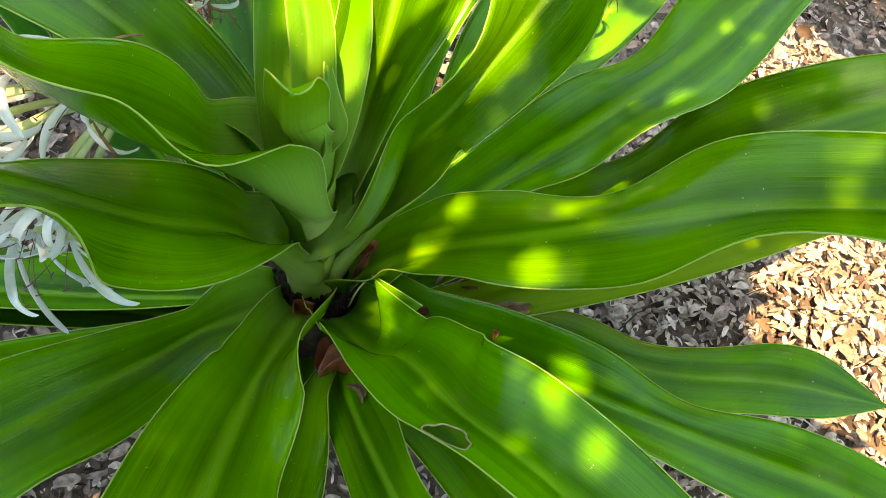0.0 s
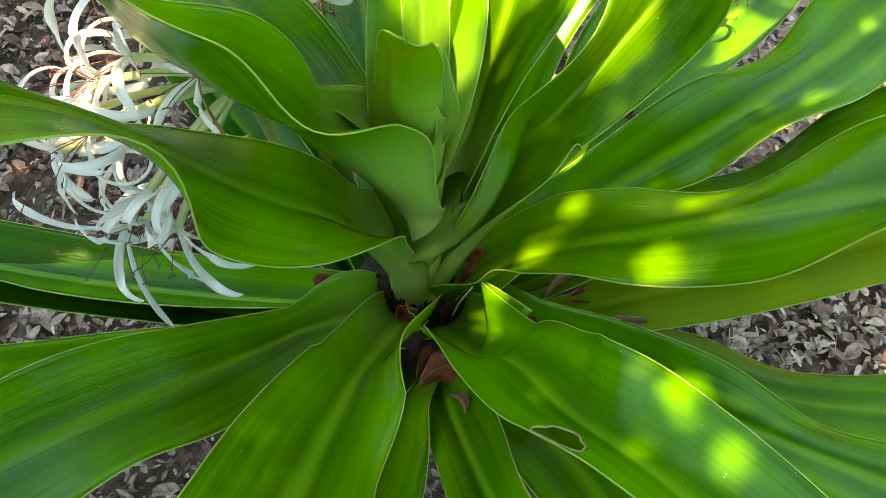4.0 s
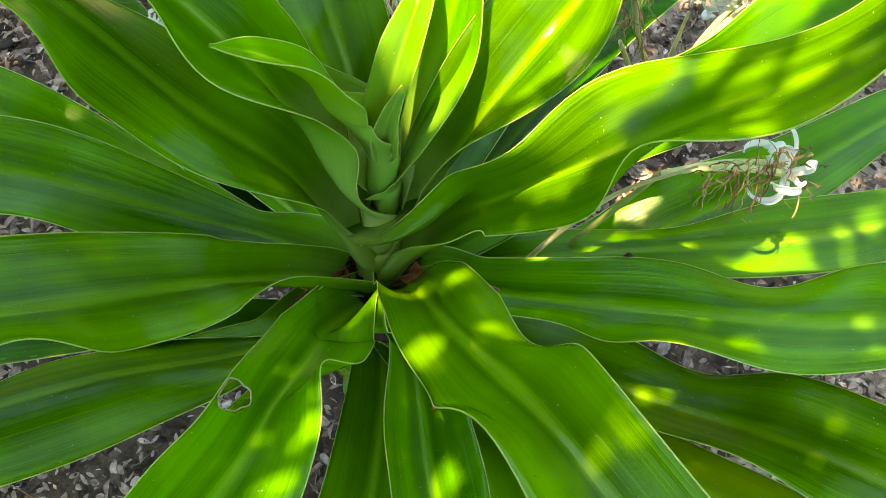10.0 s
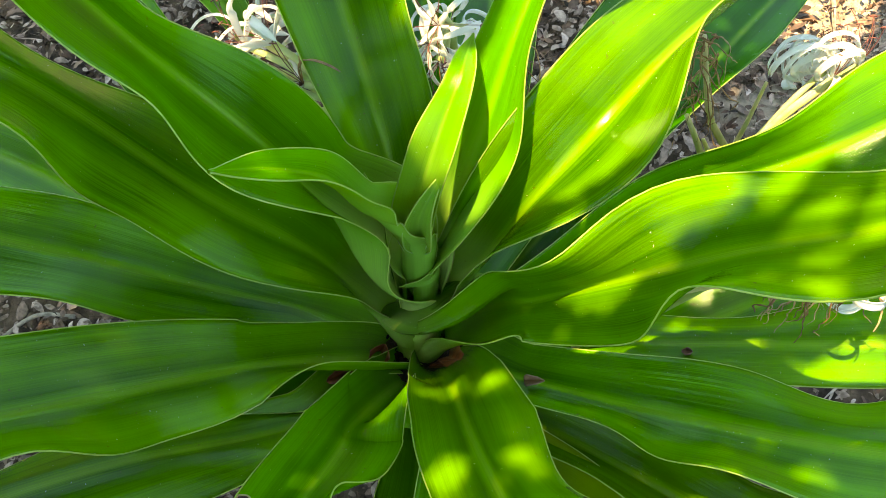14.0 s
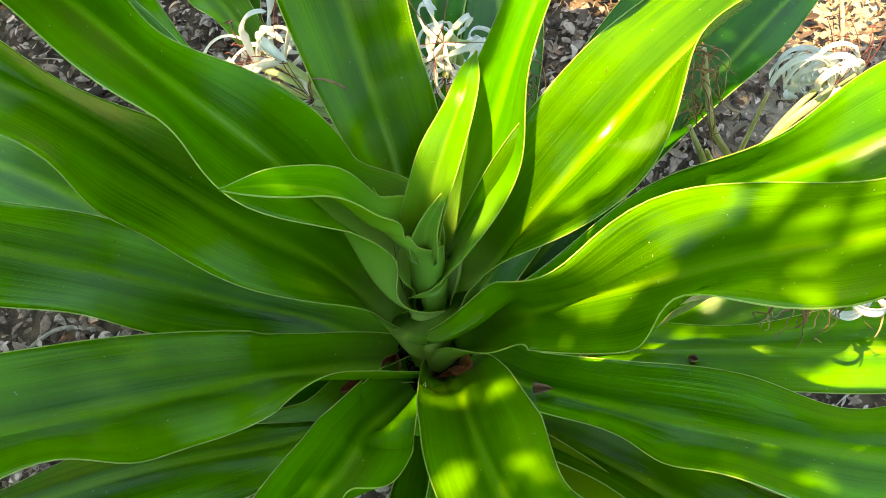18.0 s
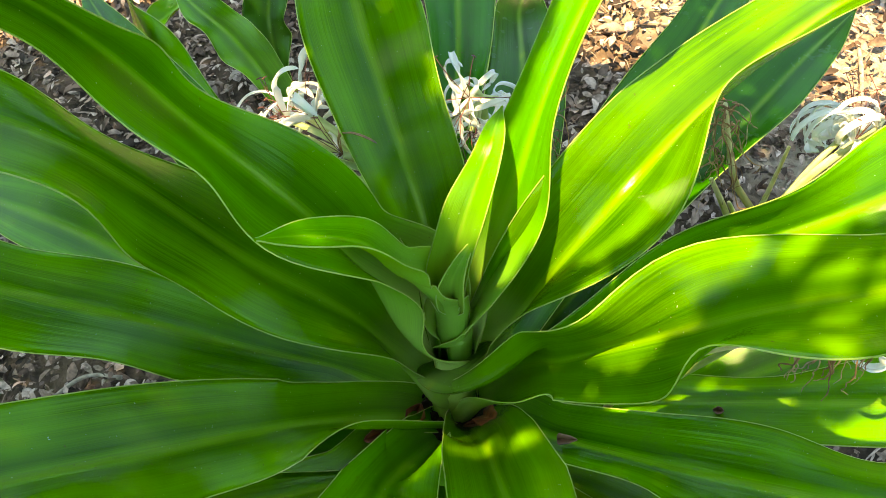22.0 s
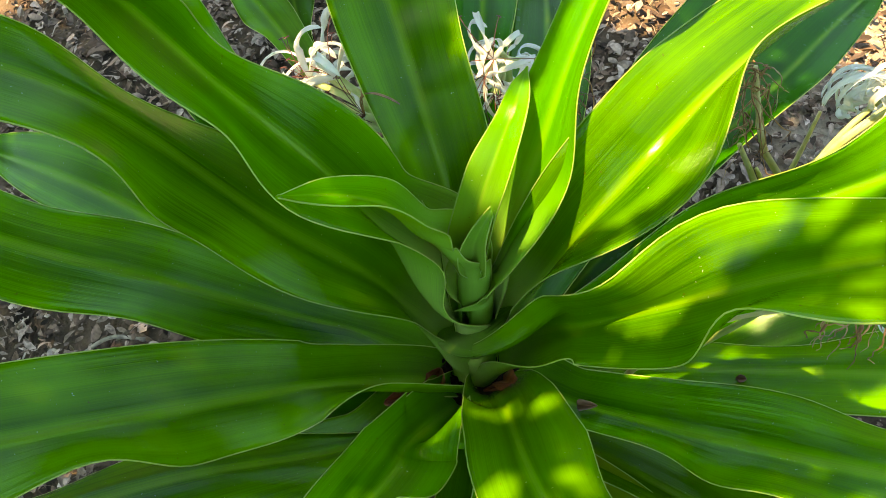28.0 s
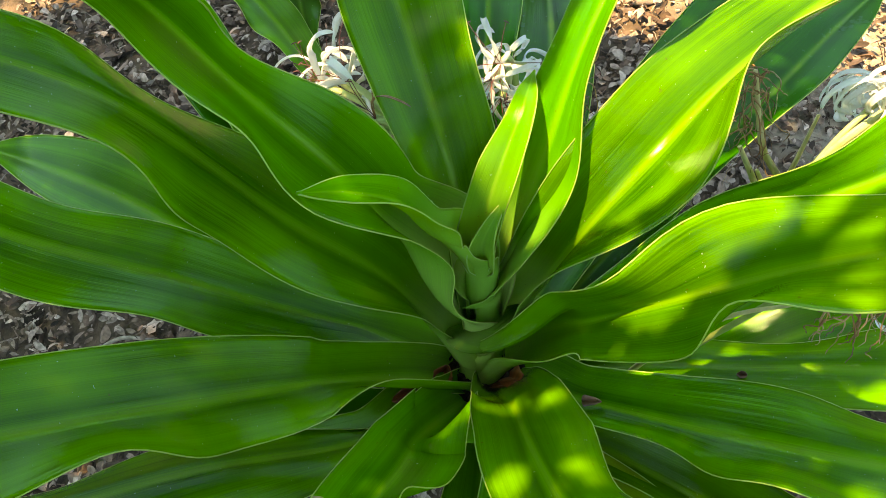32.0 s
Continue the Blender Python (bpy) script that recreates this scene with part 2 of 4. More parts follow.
def to_ring(p, az):
    """Radius, turn from the blade's azimuth and height of places about the stem."""
    q = p - core(p[..., 2])
    turn = np.arctan2(q[..., 1], q[..., 0]) - radians(az)
    return np.stack([np.hypot(q[..., 0], q[..., 1]), (turn + np.pi) % (2 * np.pi) - np.pi, p[..., 2]], -1)


def from_ring(q, az):
    a = q[..., 1] + radians(az)
    return core(q[..., 2]) * np.array([1, 1, 0]) + np.stack([q[..., 0] * np.cos(a), q[..., 0] * np.sin(a), q[..., 2]], -1)


def clasped(top, v, az, low, radius, near=1, guide=STRAIGHT, other=STRAIGHT, rows=34, wrap=166, reach=0.9):
    """Rows of a leaf base: a tube round the stem that opens at the height low and unrolls into the blade's first row.
    guide, other: how far the margin on the side near, and the other one, bulges on its way, at five even steps."""
    joint, nxt = to_ring(top[0], az), to_ring(top[1], az)
    step = np.linalg.norm(top[1] - top[0], axis=-1)[:, None]
    start = np.stack([np.full(len(v), radius), -v * radians(wrap), np.full(len(v), low)], -1)
    # keep the turn on its own side of the stem
    flip = np.where(joint[:, 1] * -v < -0.3, np.sign(-v) * 2 * np.pi, 0.0)
    joint[:, 1] += flip
    nxt[:, 1] += flip
    far = np.linalg.norm(from_ring(start, az) - top[0], axis=-1)[:, None]
    m1 = (nxt - joint) / step * far * reach
    m0 = np.stack([0 * v, 0 * v, far[:, 0] * 0.7], -1)
    t = np.linspace(0, 1, rows, endpoint=False)[:, None, None]
    ring = (2 * t**3 - 3 * t**2 + 1) * start + (t**3 - 2 * t**2 + t) * m0 + (3 * t**2 - 2 * t**3) * joint + (t**3 - t**2) * m1
    ring[..., 0] = np.maximum(ring[..., 0], radius * (1 - 0.3 * t[..., 0]))
    base = from_ring(ring, az)
    for side, bulge in ((near, guide), (-near, other)):
        pull = glide([(0, 0, 0), *bulge, (0, 0, 0)], np.linspace(0, 1, rows, endpoint=False))
        base = base + pull[:, None] * np.where(v * side > 0, np.abs(v) ** 1.6, 0.0)[None, :, None]
    tube = np.stack([np.broadcast_to(radius * np.linspace(0.92, 1, 6, endpoint=False)[:, None], (6, len(v))), np.broadcast_to(start[:, 1], (6, len(v))),
                     np.broadcast_to(np.linspace(low - 0.07, low, 6, endpoint=False)[:, None], (6, len(v)))], -1)
    return np.concatenate([from_ring(tube, az), base])


def girth(z):
    """The radius of the sheathed stem at a height."""
    return np.interp(z, [0.0, 0.40, 0.52, 0.62, 0.72, 0.80], [0.055, 0.042, 0.033, 0.024, 0.015, 0.010])


def strap_leaf(plant, az, spine, left, right, lift_l, lift_r, mat=None, foot=0.15, hole=None, ripple=0.0, centre=(0, 0), clasp=None):
    """One blade. spine: (out from the stem, to the right, height) from foot to tip; left, right: half widths;
    lift: by how many degrees each half folds up from the midrib."""
    mat = mat or (CLASPING if clasp and clasp.get("wrap", 166) > 90 else BLADE)
    rows, half = (210, 22) if hole else (72, 9)
    a = radians(az)
    out, side0 = np.array([math.cos(a), math.sin(a), 0]), np.array([math.sin(a), -math.cos(a), 0])
    u = np.linspace(0, 1, rows)
    mid = glide(spine, u)
    wl, wr = glide([*left[:-1], 0.0], u), glide([*right[:-1], 0.0], u)
    al, ar = np.radians(glide(lift_l, u)), np.radians(glide(lift_r, u))
    line = mid[:, :1] * out + mid[:, 1:2] * side0 + mid[:, 2:] * np.array([0, 0, 1.0])
    sheath = np.zeros(len(line))
    hug = girth(line[:, 2])
    first = 0
    if clasp:
        first = int(round(clasp["join"] * (rows - 1)))
    elif foot:
        e = np.linspace(0, 1, 12, endpoint=False)[:, None]
        start, d = line[0], line[1] - line[0]
        d = d / np.linalg.norm(d)
        low = girth(start[2] - foot) * 0.85 * out + np.array([0.14 * (start[2] - foot - 0.452), 0, start[2] - foot])
        ctrl = start - d * foot * 0.45
        pre = (1 - e) ** 2 * low + 2 * e * (1 - e) * ctrl + e**2 * start
        line = np.concatenate([pre, line])
        e = e[:, 0]
        wl = np.concatenate([1.5 * girth(low[2]) * (1 - e) + wl[0] * e, wl])
        wr = np.concatenate([1.5 * girth(low[2]) * (1 - e) + wr[0] * e, wr])
        al = np.concatenate([al[0] + 0 * e, al])
        ar = np.concatenate([ar[0] + 0 * e, ar])
        sheath = np.concatenate([(1 - e) ** 1.5, sheath])
        hug = girth(line[:, 2])
        line = line + np.array([centre[0], centre[1], 0])
    n = len(line)
    wl, wr = np.maximum(wl, 0.0006), np.maximum(wr, 0.0006)
    tan = np.gradient(line, axis=0)
    tan /= np.linalg.norm(tan, axis=1)[:, None]
    s = side0 - (tan @ side0)[:, None] * tan
    s /= np.linalg.norm(s, axis=1)[:, None]
    up = np.cross(s, tan)
    run = np.concatenate([[0], np.cumsum(np.linalg.norm(np.diff(line, axis=0), axis=1))])
    v = np.linspace(-1, 1, 2 * half + 1)
    v = np.sign(v) * np.abs(v) ** 0.92
    w = np.where(v[None] < 0, wl[:, None], wr[:, None])
    ang = np.where(v[None] < 0, al[:, None], ar[:, None])
    flat = w * v[None] * np.cos(ang)
    rise = w * np.abs(v[None]) ** 1.7 * np.sin(ang) - 0.0035 * np.exp(-((v[None] * w / 0.007) ** 2)) * np.minimum(1, w / 0.03) 
    hug = hug[:, None]
    bend = np.abs(v[None]) * w / hug
    k = sheath[:, None]
    flat = (1 - k) * flat + k * hug * np.sin(bend) * np.sign(v[None])
    rise = (1 - k) * rise + k * hug * (1 - np.cos(bend))
    if ripple:
        rise = rise + ripple * np.abs(v[None]) ** 2.5 * np.sin(run[:, None] * 46 + v[None] * 2 + az)
    top = line[:, None] + flat[..., None] * s[:, None] + rise[..., None] * up[:, None]
    if clasp:
        how = {"facing": az, **clasp}
        del how["join"]
        base = clasped(top[first:], v, how.pop("facing"), **how)
        top = np.concatenate([base, top[first:]])
        w = np.concatenate([np.repeat(w[first : first + 1], len(base), 0), w[first:]])
        n = len(top)
        run = np.concatenate([[0], np.cumsum(np.linalg.norm(np.diff(top[:, half], axis=0), axis=1))])
        up = np.cross(np.gradient(top, axis=1), np.gradient(top, axis=0))
        up = up / (np.linalg.norm(up, axis=-1)[..., None] + 1e-9)
    else:
        up = np.repeat(up[:, None], len(v), 1)
    thick = 0.0007 + 0.0022 * np.exp(-((v[None] * w / 0.012) ** 2)) + 0.0006 * (1 - np.abs(v[None]))
    low = top - thick[..., None] * up
    m = len(v)
    verts = np.concatenate([top.reshape(-1, 3), low.reshape(-1, 3)])
    uv = np.stack([np.repeat(run[:, None], m, 1), np.repeat(v[None], n, 0)], -1).reshape(-1, 2)
    uv = np.concatenate([uv, uv])
    gone, rim = set(), []
    if hole:
        hu, hv, ru, rv = hole
        for i in range(n - 1):
            for j in range(m - 1):
                cu, cv = (run[i] + run[i + 1]) / 2, (v[j] + v[j + 1]) / 2
                if ((cu - hu) / ru) ** 2 + ((cv - hv) / rv) ** 2 < 1:
                    gone.add((i, j))
        for i in range(1, n - 1):
            for j in range(1, m - 1):
                cells = [(i + p, j + q) in gone for p in (-1, 0) for q in (-1, 0)]
                if any(cells) and not all(cells):
                    a0 = math.atan2((v[j] - hv) / rv, (run[i] - hu) / ru)
                    wob = 1 + 0.10 * math.sin(3 * a0 + 1) + 0.05 * math.sin(7 * a0)
                    du, dv = hu + ru * wob * math.cos(a0) - run[i], hv + rv * wob * math.sin(a0) - v[j]
                    gu = (top[i + 1, j] - top[i - 1, j]) / (run[i + 1] - run[i - 1])
                    gv_ = (top[i, j + 1] - top[i, j - 1]) / (v[j + 1] - v[j - 1])
                    p = top[i, j] + gu * du + gv_ * dv
                    rim.append((a0, p))
                    verts[i * m + j], verts[n * m + i * m + j] = p, p - thick[i, j] * up[i, j]
    faces, o = [], n * m
    for i in range(n - 1):
        for j in range(m - 1):
            if (i, j) in gone:
                continue
            q = (i * m + j, i * m + j + 1, (i + 1) * m + j + 1, (i + 1) * m + j)
            faces.append(q)
            faces.append(tuple(x + o for x in q[::-1]))
            for di, dj, e in ((0, -1, (3, 0)), (0, 1, (1, 2)), (-1, 0, (0, 1)), (1, 0, (2, 3))):
                ii, jj = i + di, j + dj
                if (ii, jj) in gone or not (0 <= ii < n - 1 and 0 <= jj < m - 1):
                    p, r = q[e[0]], q[e[1]]
                    faces.append((r, p, p + o, r + o))
    blade = part("leaf", grid_mesh("leaf", verts, faces, uv), mat, plant)
    for col in (0, m - 1):
        edge = (top[4:, col] + low[4:, col]) / 2
        part("margin", tube_mesh("margin", edge, 0.0007, 5), MARGIN, blade)
    if rim:
        loop = [p for _, p in sorted(rim, key=lambda q: q[0])]
        part("torn_edge", tube_mesh("torn_edge", [*loop, loop[0]], 0.0008, 6), TORN, blade, "dry tan rim of a torn hole")
    return blade



def litter_material(name, stops, rough=0.85):
    """Dry bits: each island takes its own tone between grey, tan and brown, with stains."""
    m = Nodes(name)
    obj = m.obj()
    isle = m.tree.nodes.new("ShaderNodeNewGeometry").outputs["Random Per Island"]
    pick = m.math("FRACT", m.math("ADD", isle, m.rand()))
    n = m.tree.nodes.new("ShaderNodeValToRGB")
    n.color_ramp.interpolation = "LINEAR"
    while len(n.color_ramp.elements) < len(stops):
        n.color_ramp.elements.new(0.5)
    for e, (at, col) in zip(n.color_ramp.elements, stops):
        e.position, e.color = at, (*col, 1)
    m.put(n.inputs[0], pick)
    stain = m.ramp(m.noise(obj, 90.0, 4.0), (0.35, 0.45), (0.65, 1.0))
    col = m.mix(1.0, n.outputs[0], stain, "MULTIPLY")
    bmp = m.add("Bump", Height=m.noise(obj, 260.0, 3.0), Strength=0.5, Distance=0.0015)
    skin = m.add("BsdfPrincipled", Base_Color=col, Roughness=rough, Normal=bmp.outputs[0])
    return m.out(skin.outputs[0])


LITTER = litter_material("dry_litter", [(0.0, (0.023, 0.016, 0.012)), (0.18, (0.101, 0.063, 0.045)), (0.34, (0.232, 0.157, 0.121)), (0.50, (0.360, 0.267, 0.220)),
                                        (0.66, (0.496, 0.396, 0.346)), (0.80, (0.090, 0.057, 0.045)), (0.90, (0.613, 0.498, 0.441)), (1.0, (0.698, 0.580, 0.531))])
PALE_LITTER = litter_material("pale_dry_litter", [(0.0, (0.17, 0.122, 0.086)), (0.3, (0.38, 0.295, 0.225)), (0.6, (0.52, 0.425, 0.335)), (1.0, (0.64, 0.54, 0.445))])
RUST = litter_material("rust_leaf", [(0.0, (0.20, 0.035, 0.012)), (0.5, (0.34, 0.09, 0.025)), (1.0, (0.13, 0.03, 0.015))], 0.45)
TAN = litter_material("tan_leaf", [(0.0, (0.26, 0.15, 0.08)), (0.5, (0.38, 0.24, 0.14)), (1.0, (0.20, 0.10, 0.06))], 0.6)
BARK = litter_material("twig_bark", [(0.0, (0.20, 0.16, 0.12)), (0.5, (0.34, 0.30, 0.25)), (1.0, (0.42, 0.37, 0.30))])
WILT = litter_material("wilted_petal", [(0.0, (0.24, 0.11, 0.04)), (0.5, (0.42, 0.23, 0.085)), (1.0, (0.62, 0.42, 0.20))], 0.7)
PETAL = plain("white_petal", (0.88, 0.92, 0.93), (0.92, 0.95, 0.97), 40, 0.45, 0.1, 0.001, clear=0.45, thru=(0.93, 0.95, 0.97), spread=0.03)
TUBE = plain("petal_tube", (0.45, 0.55, 0.22), (0.66, 0.70, 0.42), 60, 0.5, 0.1, 0.001, clear=0.25, thru=(0.6, 0.7, 0.3))
FILAMENT = plain("filament", (0.10, 0.030, 0.035), (0.18, 0.06, 0.05), 80, 0.5)
STALK = plain("flower_stalk", (0.20, 0.30, 0.06), (0.34, 0.42, 0.12), 30, 0.5)
STRAW = plain("straw_stalk", (0.64, 0.60, 0.24), (0.80, 0.74, 0.46), 60, 0.6, clear=0.2, thru=(0.7, 0.6, 0.3))
SKY_BLOCK = plain("sky_block_dark", (0.03, 0.04, 0.02), (0.09, 0.10, 0.06), 2.0, 0.9, 0.5, 0.02)
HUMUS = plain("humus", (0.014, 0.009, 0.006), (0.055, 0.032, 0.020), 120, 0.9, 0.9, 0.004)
TREE_LEAF = plain("tree_leaf", (0.04, 0.09, 0.02), (0.08, 0.14, 0.03), 8, 0.5, clear=0.40, thru=(0.25, 0.56, 0.11))
TREE_BARK = plain("tree_bark", (0.10, 0.08, 0.06), (0.22, 0.18, 0.14), 12, 0.9, 0.8, 0.02)

# ---------------------------------------------------------------- ground
def ground_height(x, y):
    return 0.012 * noise.noise(Vector((x * 2.2, y * 2.2, 0.3))) + 0.006 * noise.noise(Vector((x * 9, y * 9, 4.1)))


axis = np.concatenate([-np.geomspace(60, 2.6, 16), np.linspace(-2.4, 2.4, 161), np.geomspace(2.6, 60, 16)])
gn = len(axis)
gv = [(x, y, ground_height(x, y)) for y in axis for x in axis]
gf = [(j * gn + i, j * gn + i + 1, (j + 1) * gn + i + 1, (j + 1) * gn + i) for j in range(gn - 1) for i in range(gn - 1)]
ground = tagged(part("ground", grid_mesh("ground", gv, gf), SOIL), "dark garden soil under dry leaf litter", "ground", kind="structure")


def chip(rng, length, width, curl, bow):
    """A dry leaf or shred: a curled, pointed strip, 2 by n quads; returns verts and faces about its middle."""
    n = 5
    vs, fs = [], []
    lean = rng.uniform(-0.4, 0.4)
    for i in range(n + 1):
        u = i / n
        w = width * (math.sin(math.pi * (0.06 + 0.9 * u)) ** 0.8) * rng.uniform(0.75, 1.1)
        x = (u - 0.5) * length
        z = bow * length * (1 - (2 * u - 1) ** 2) + rng.uniform(-0.03, 0.03) * length
        for j in (-1, 0, 1):
            vs.append((x, j * w / 2 + lean * x * 0.4, z + curl * w * (abs(j) - 0.5) + rng.uniform(-0.04, 0.04) * w))
    for i in range(n):
        for j in range(2):
            a = i * 3 + j
            fs.append((a, a + 1, a + 4, a + 3))
    return vs, fs


rng = random.Random(7)


def spread_litter(count, lo, hi, wide, reach, inner=0.0, lift=0.004, middle=(0, 0)):
    verts, faces = [], []
    for _ in range(count):
        r = inner + (reach - inner) * math.sqrt(rng.random())
        a = rng.uniform(0, 2 * math.pi)
        x, y = middle[0] + r * math.cos(a), middle[1] + r * math.sin(a)
        length = rng.uniform(lo, hi)
        vs, fs = chip(rng, length, length * rng.uniform(*wide), rng.uniform(-0.5, 0.7), rng.uniform(-0.05, 0.22))
        m = Matrix.Translation((x, y, ground_height(x, y) + rng.uniform(0.001, lift))) @ Euler((rng.gauss(0, 0.35), rng.gauss(0, 0.3), rng.uniform(0, 6.28))).to_matrix().to_4x4()
        o = len(verts)
        verts += [tuple(m @ Vector(v)) for v in vs]
        faces += [tuple(o + i for i in f) for f in fs]
    return grid_mesh("leaf_litter", verts, faces)


tagged(part("leaf_litter", spread_litter(42000, 0.005, 0.024, (0.20, 0.75), 1.7, 0.0, 0.020), LITTER), "crumbled dry leaf bits strewn over the soil", "litter", kind="stuff")
tagged(part("leaf_litter", spread_litter(15000, 0.014, 0.042, (0.25, 0.70), 1.7, 0.0, 0.024), LITTER), "curled dry leaf pieces over the soil", "litter", kind="stuff")
tagged(part("dry_grass_litter", spread_litter(2600, 0.03, 0.085, (0.03, 0.07), 1.9, 0.0, 0.012), LITTER), "thin dry straw and leaf stalks on the soil", "litter", kind="stuff")

tagged(part("leaf_litter", spread_litter(5000, 0.015, 0.06, (0.25, 0.7), 2.5, 1.68, 0.02), LITTER), "scattered dry leaves on the garden soil", "litter", kind="stuff")

# a paler patch of chips on one side of the bed
tagged(part("bleached_leaf_litter", spread_litter(4200, 0.012, 0.036, (0.22, 0.6), 0.62, 0.0, 0.026, (0.55, -0.85)), PALE_LITTER), "pale leaf chips over sandy soil", "litter", kind="stuff")

# larger fallen leaves, each a thing of its own
shapes = []
for k in range(10):
    vs, fs = chip(rng, 1.0, rng.uniform(0.38, 0.62), rng.uniform(-0.3, 0.6), rng.uniform(0.02, 0.2))
    me = grid_mesh("fallen_leaf", vs, fs)
    bm = bmesh.new()
    bm.from_mesh(me)
    bmesh.ops.subdivide_edges(bm, edges=bm.edges[:], cuts=1, use_grid_fill=True, smooth=0.6)
    bmesh.ops.solidify(bm, geom=bm.faces[:], thickness=0.014)
    bm.to_mesh(me)
    bm.free()
    me.materials.append(LITTER)
    me.polygons.foreach_set("use_smooth", [True] * len(me.polygons))
    shapes.append(me)
for k in range(295):
    r = 0.22 + 1.35 * math.sqrt(rng.random())
    a = rng.uniform(0, 2 * math.pi)
    x, y = r * math.cos(a), r * math.sin(a)
    size = rng.choice((0.032, 0.04, 0.05, 0.06, 0.072))
    leaf = new("fallen_leaf", rng.choice(shapes))
    leaf.matrix_world = Matrix.Translation((x, y, ground_height(x, y) + 0.006)) @ Euler((rng.gauss(0, 0.3), rng.gauss(0, 0.25), rng.uniform(0, 6.28))).to_matrix().to_4x4() @ Matrix.Diagonal((size, size, size, 1))
    tagged(leaf, "curled dry grey-tan leaf lying on soil", "leaf", "fallen leaves")


def twig(points, thick, label):
    """A stick with a few knots, lying where its points say."""
    pts = glide(points, np.linspace(0, 1, 22))
    rad = np.array([thick * (1 + 0.25 * noise.noise(Vector((i * 0.6, thick * 900, 0)))) for i in range(22)])
    return tagged(part("stick", tube_mesh("stick", pts, rad, 9), BARK), label, "stick", "sticks")


twig([(0.33, -0.455, 0.012), (0.352, -0.43, 0.014), (0.378, -0.405, 0.016)], 0.007, "short pale broken stick on leaf litter")
twig([(0.47, -0.575, 0.014), (0.492, -0.553, 0.018), (0.505, -0.53, 0.016)], 0.009, "thick grey stub of branch on soil")
twig([(0.62, -0.83, 0.01), (0.68, -0.90, 0.018), (0.76, -0.96, 0.01)], 0.004, "long thin dry twig on lit ground")
twig([(0.92, 0.45, 0.01), (1.02, 0.56, 0.02), (1.10, 0.72, 0.012)], 0.005, "brown twig among dry leaves")
twig([(-0.80, 0.36, 0.01), (-0.68, 0.42, 0.016), (-0.60, 0.40, 0.01)], 0.004, "thin dry twig on leaf litter")
twig([(0.66, 0.92, 0.01), (0.78, 0.86, 0.02), (0.86, 0.90, 0.01)], 0.005, "pale bent twig on soil")

# an unseen dark ring, added to cut sky light from near the horizon
for k in range(24):
    a0, a1 = k * math.pi / 12, (k + 1) * math.pi / 12
    ring = [(r * math.cos(a), r * math.sin(a), z) for r in (8.0, 8.3) for a in (a0, a1) for z in (-0.1, 1.9)]
    me = grid_mesh("garden_wall", ring, [(0, 2, 3, 1), (4, 5, 7, 6), (1, 3, 7, 5), (0, 1, 5, 4), (2, 6, 7, 3)])
    tagged(part("garden_wall", me, SKY_BLOCK, smooth=False), "unseen dark ring added to cut low sky light", "wall", kind="structure")

# ---------------------------------------------------------------- the lily
lily = tagged(new("spider_lily"), "large spider lily with broad glossy green strap leaves", "plant")
stem_z = np.linspace(-0.03, 0.42, 36)
part("stem", tube_mesh("stem", core(stem_z) + np.outer(stem_z, (0, 0, 1)), np.interp(stem_z, [0, 0.3, 0.42], [0.055, 0.038, 0.031]), 24), STEM, lily)
strap_leaf(lily, -142, [(0.181, 0.014, 0.491), (0.145, -0.039, 0.598), (0.234, -0.070, 0.696), (0.308, -0.099, 0.775), (0.426, -0.133, 0.888), (0.577, -0.182, 0.973)],
    [0.026, 0.054, 0.059, 0.065, 0.062, 0.062, 0.043, 0.002], [0.019, 0.043, 0.052, 0.048, 0.047, 0.049, 0.034, 0.000],
    [66, 36, 24, 67, 34, 5, 2, 5], [21, 4, -6, 7, 17, 26, 23, 24],
    clasp=dict(low=0.385, radius=0.04, join=0.2, facing=-128, wrap=55,
    guide=[(0.022, 0.003, 0.007), (0.005, -0.015, 0.021), (0.015, -0.010, 0.000), (0.008, -0.012, -0.006), (0.028, 0.019, -0.034)],
    other=[(-0.033, -0.036, -0.009), (0.009, 0.010, -0.020), (0.014, 0.013, -0.022), (-0.008, -0.024, 0.048), (0.022, 0.059, 0.004)]), hole=(0.492, 0.74, 0.026, 0.32))
strap_leaf(lily, -92, [(0.025, -0.019, 0.410), (0.165, -0.008, 0.478), (0.293, 0.015, 0.552), (0.427, 0.026, 0.618), (0.576, 0.025, 0.658), (0.727, 0.025, 0.653)],
    [0.036, 0.040, 0.053, 0.057, 0.044, 0.046, 0.034, 0.001], [0.034, 0.042, 0.049, 0.054, 0.053, 0.050, 0.035, 0.001],
    [27, 17, 11, -0, -28, -3, 2, 3], [50, 60, 38, 41, 30, 9, 9, 8], clasp=dict(low=0.36, radius=0.044, join=0.15, facing=-92, wrap=65))
strap_leaf(lily, -77, [(0.005, 0.013, 0.310), (0.150, -0.004, 0.347), (0.287, -0.021, 0.401), (0.422, 0.012, 0.448), (0.569, 0.004, 0.481), (0.718, -0.002, 0.468)],
    [0.034, 0.043, 0.048, 0.053, 0.049, 0.048, 0.045, 0.007], [0.034, 0.044, 0.051, 0.055, 0.053, 0.049, 0.039, 0.005],
    [17, 2, -37, -27, -29, -20, 13, 9], [33, 29, 24, 20, 17, 14, 11, 9])
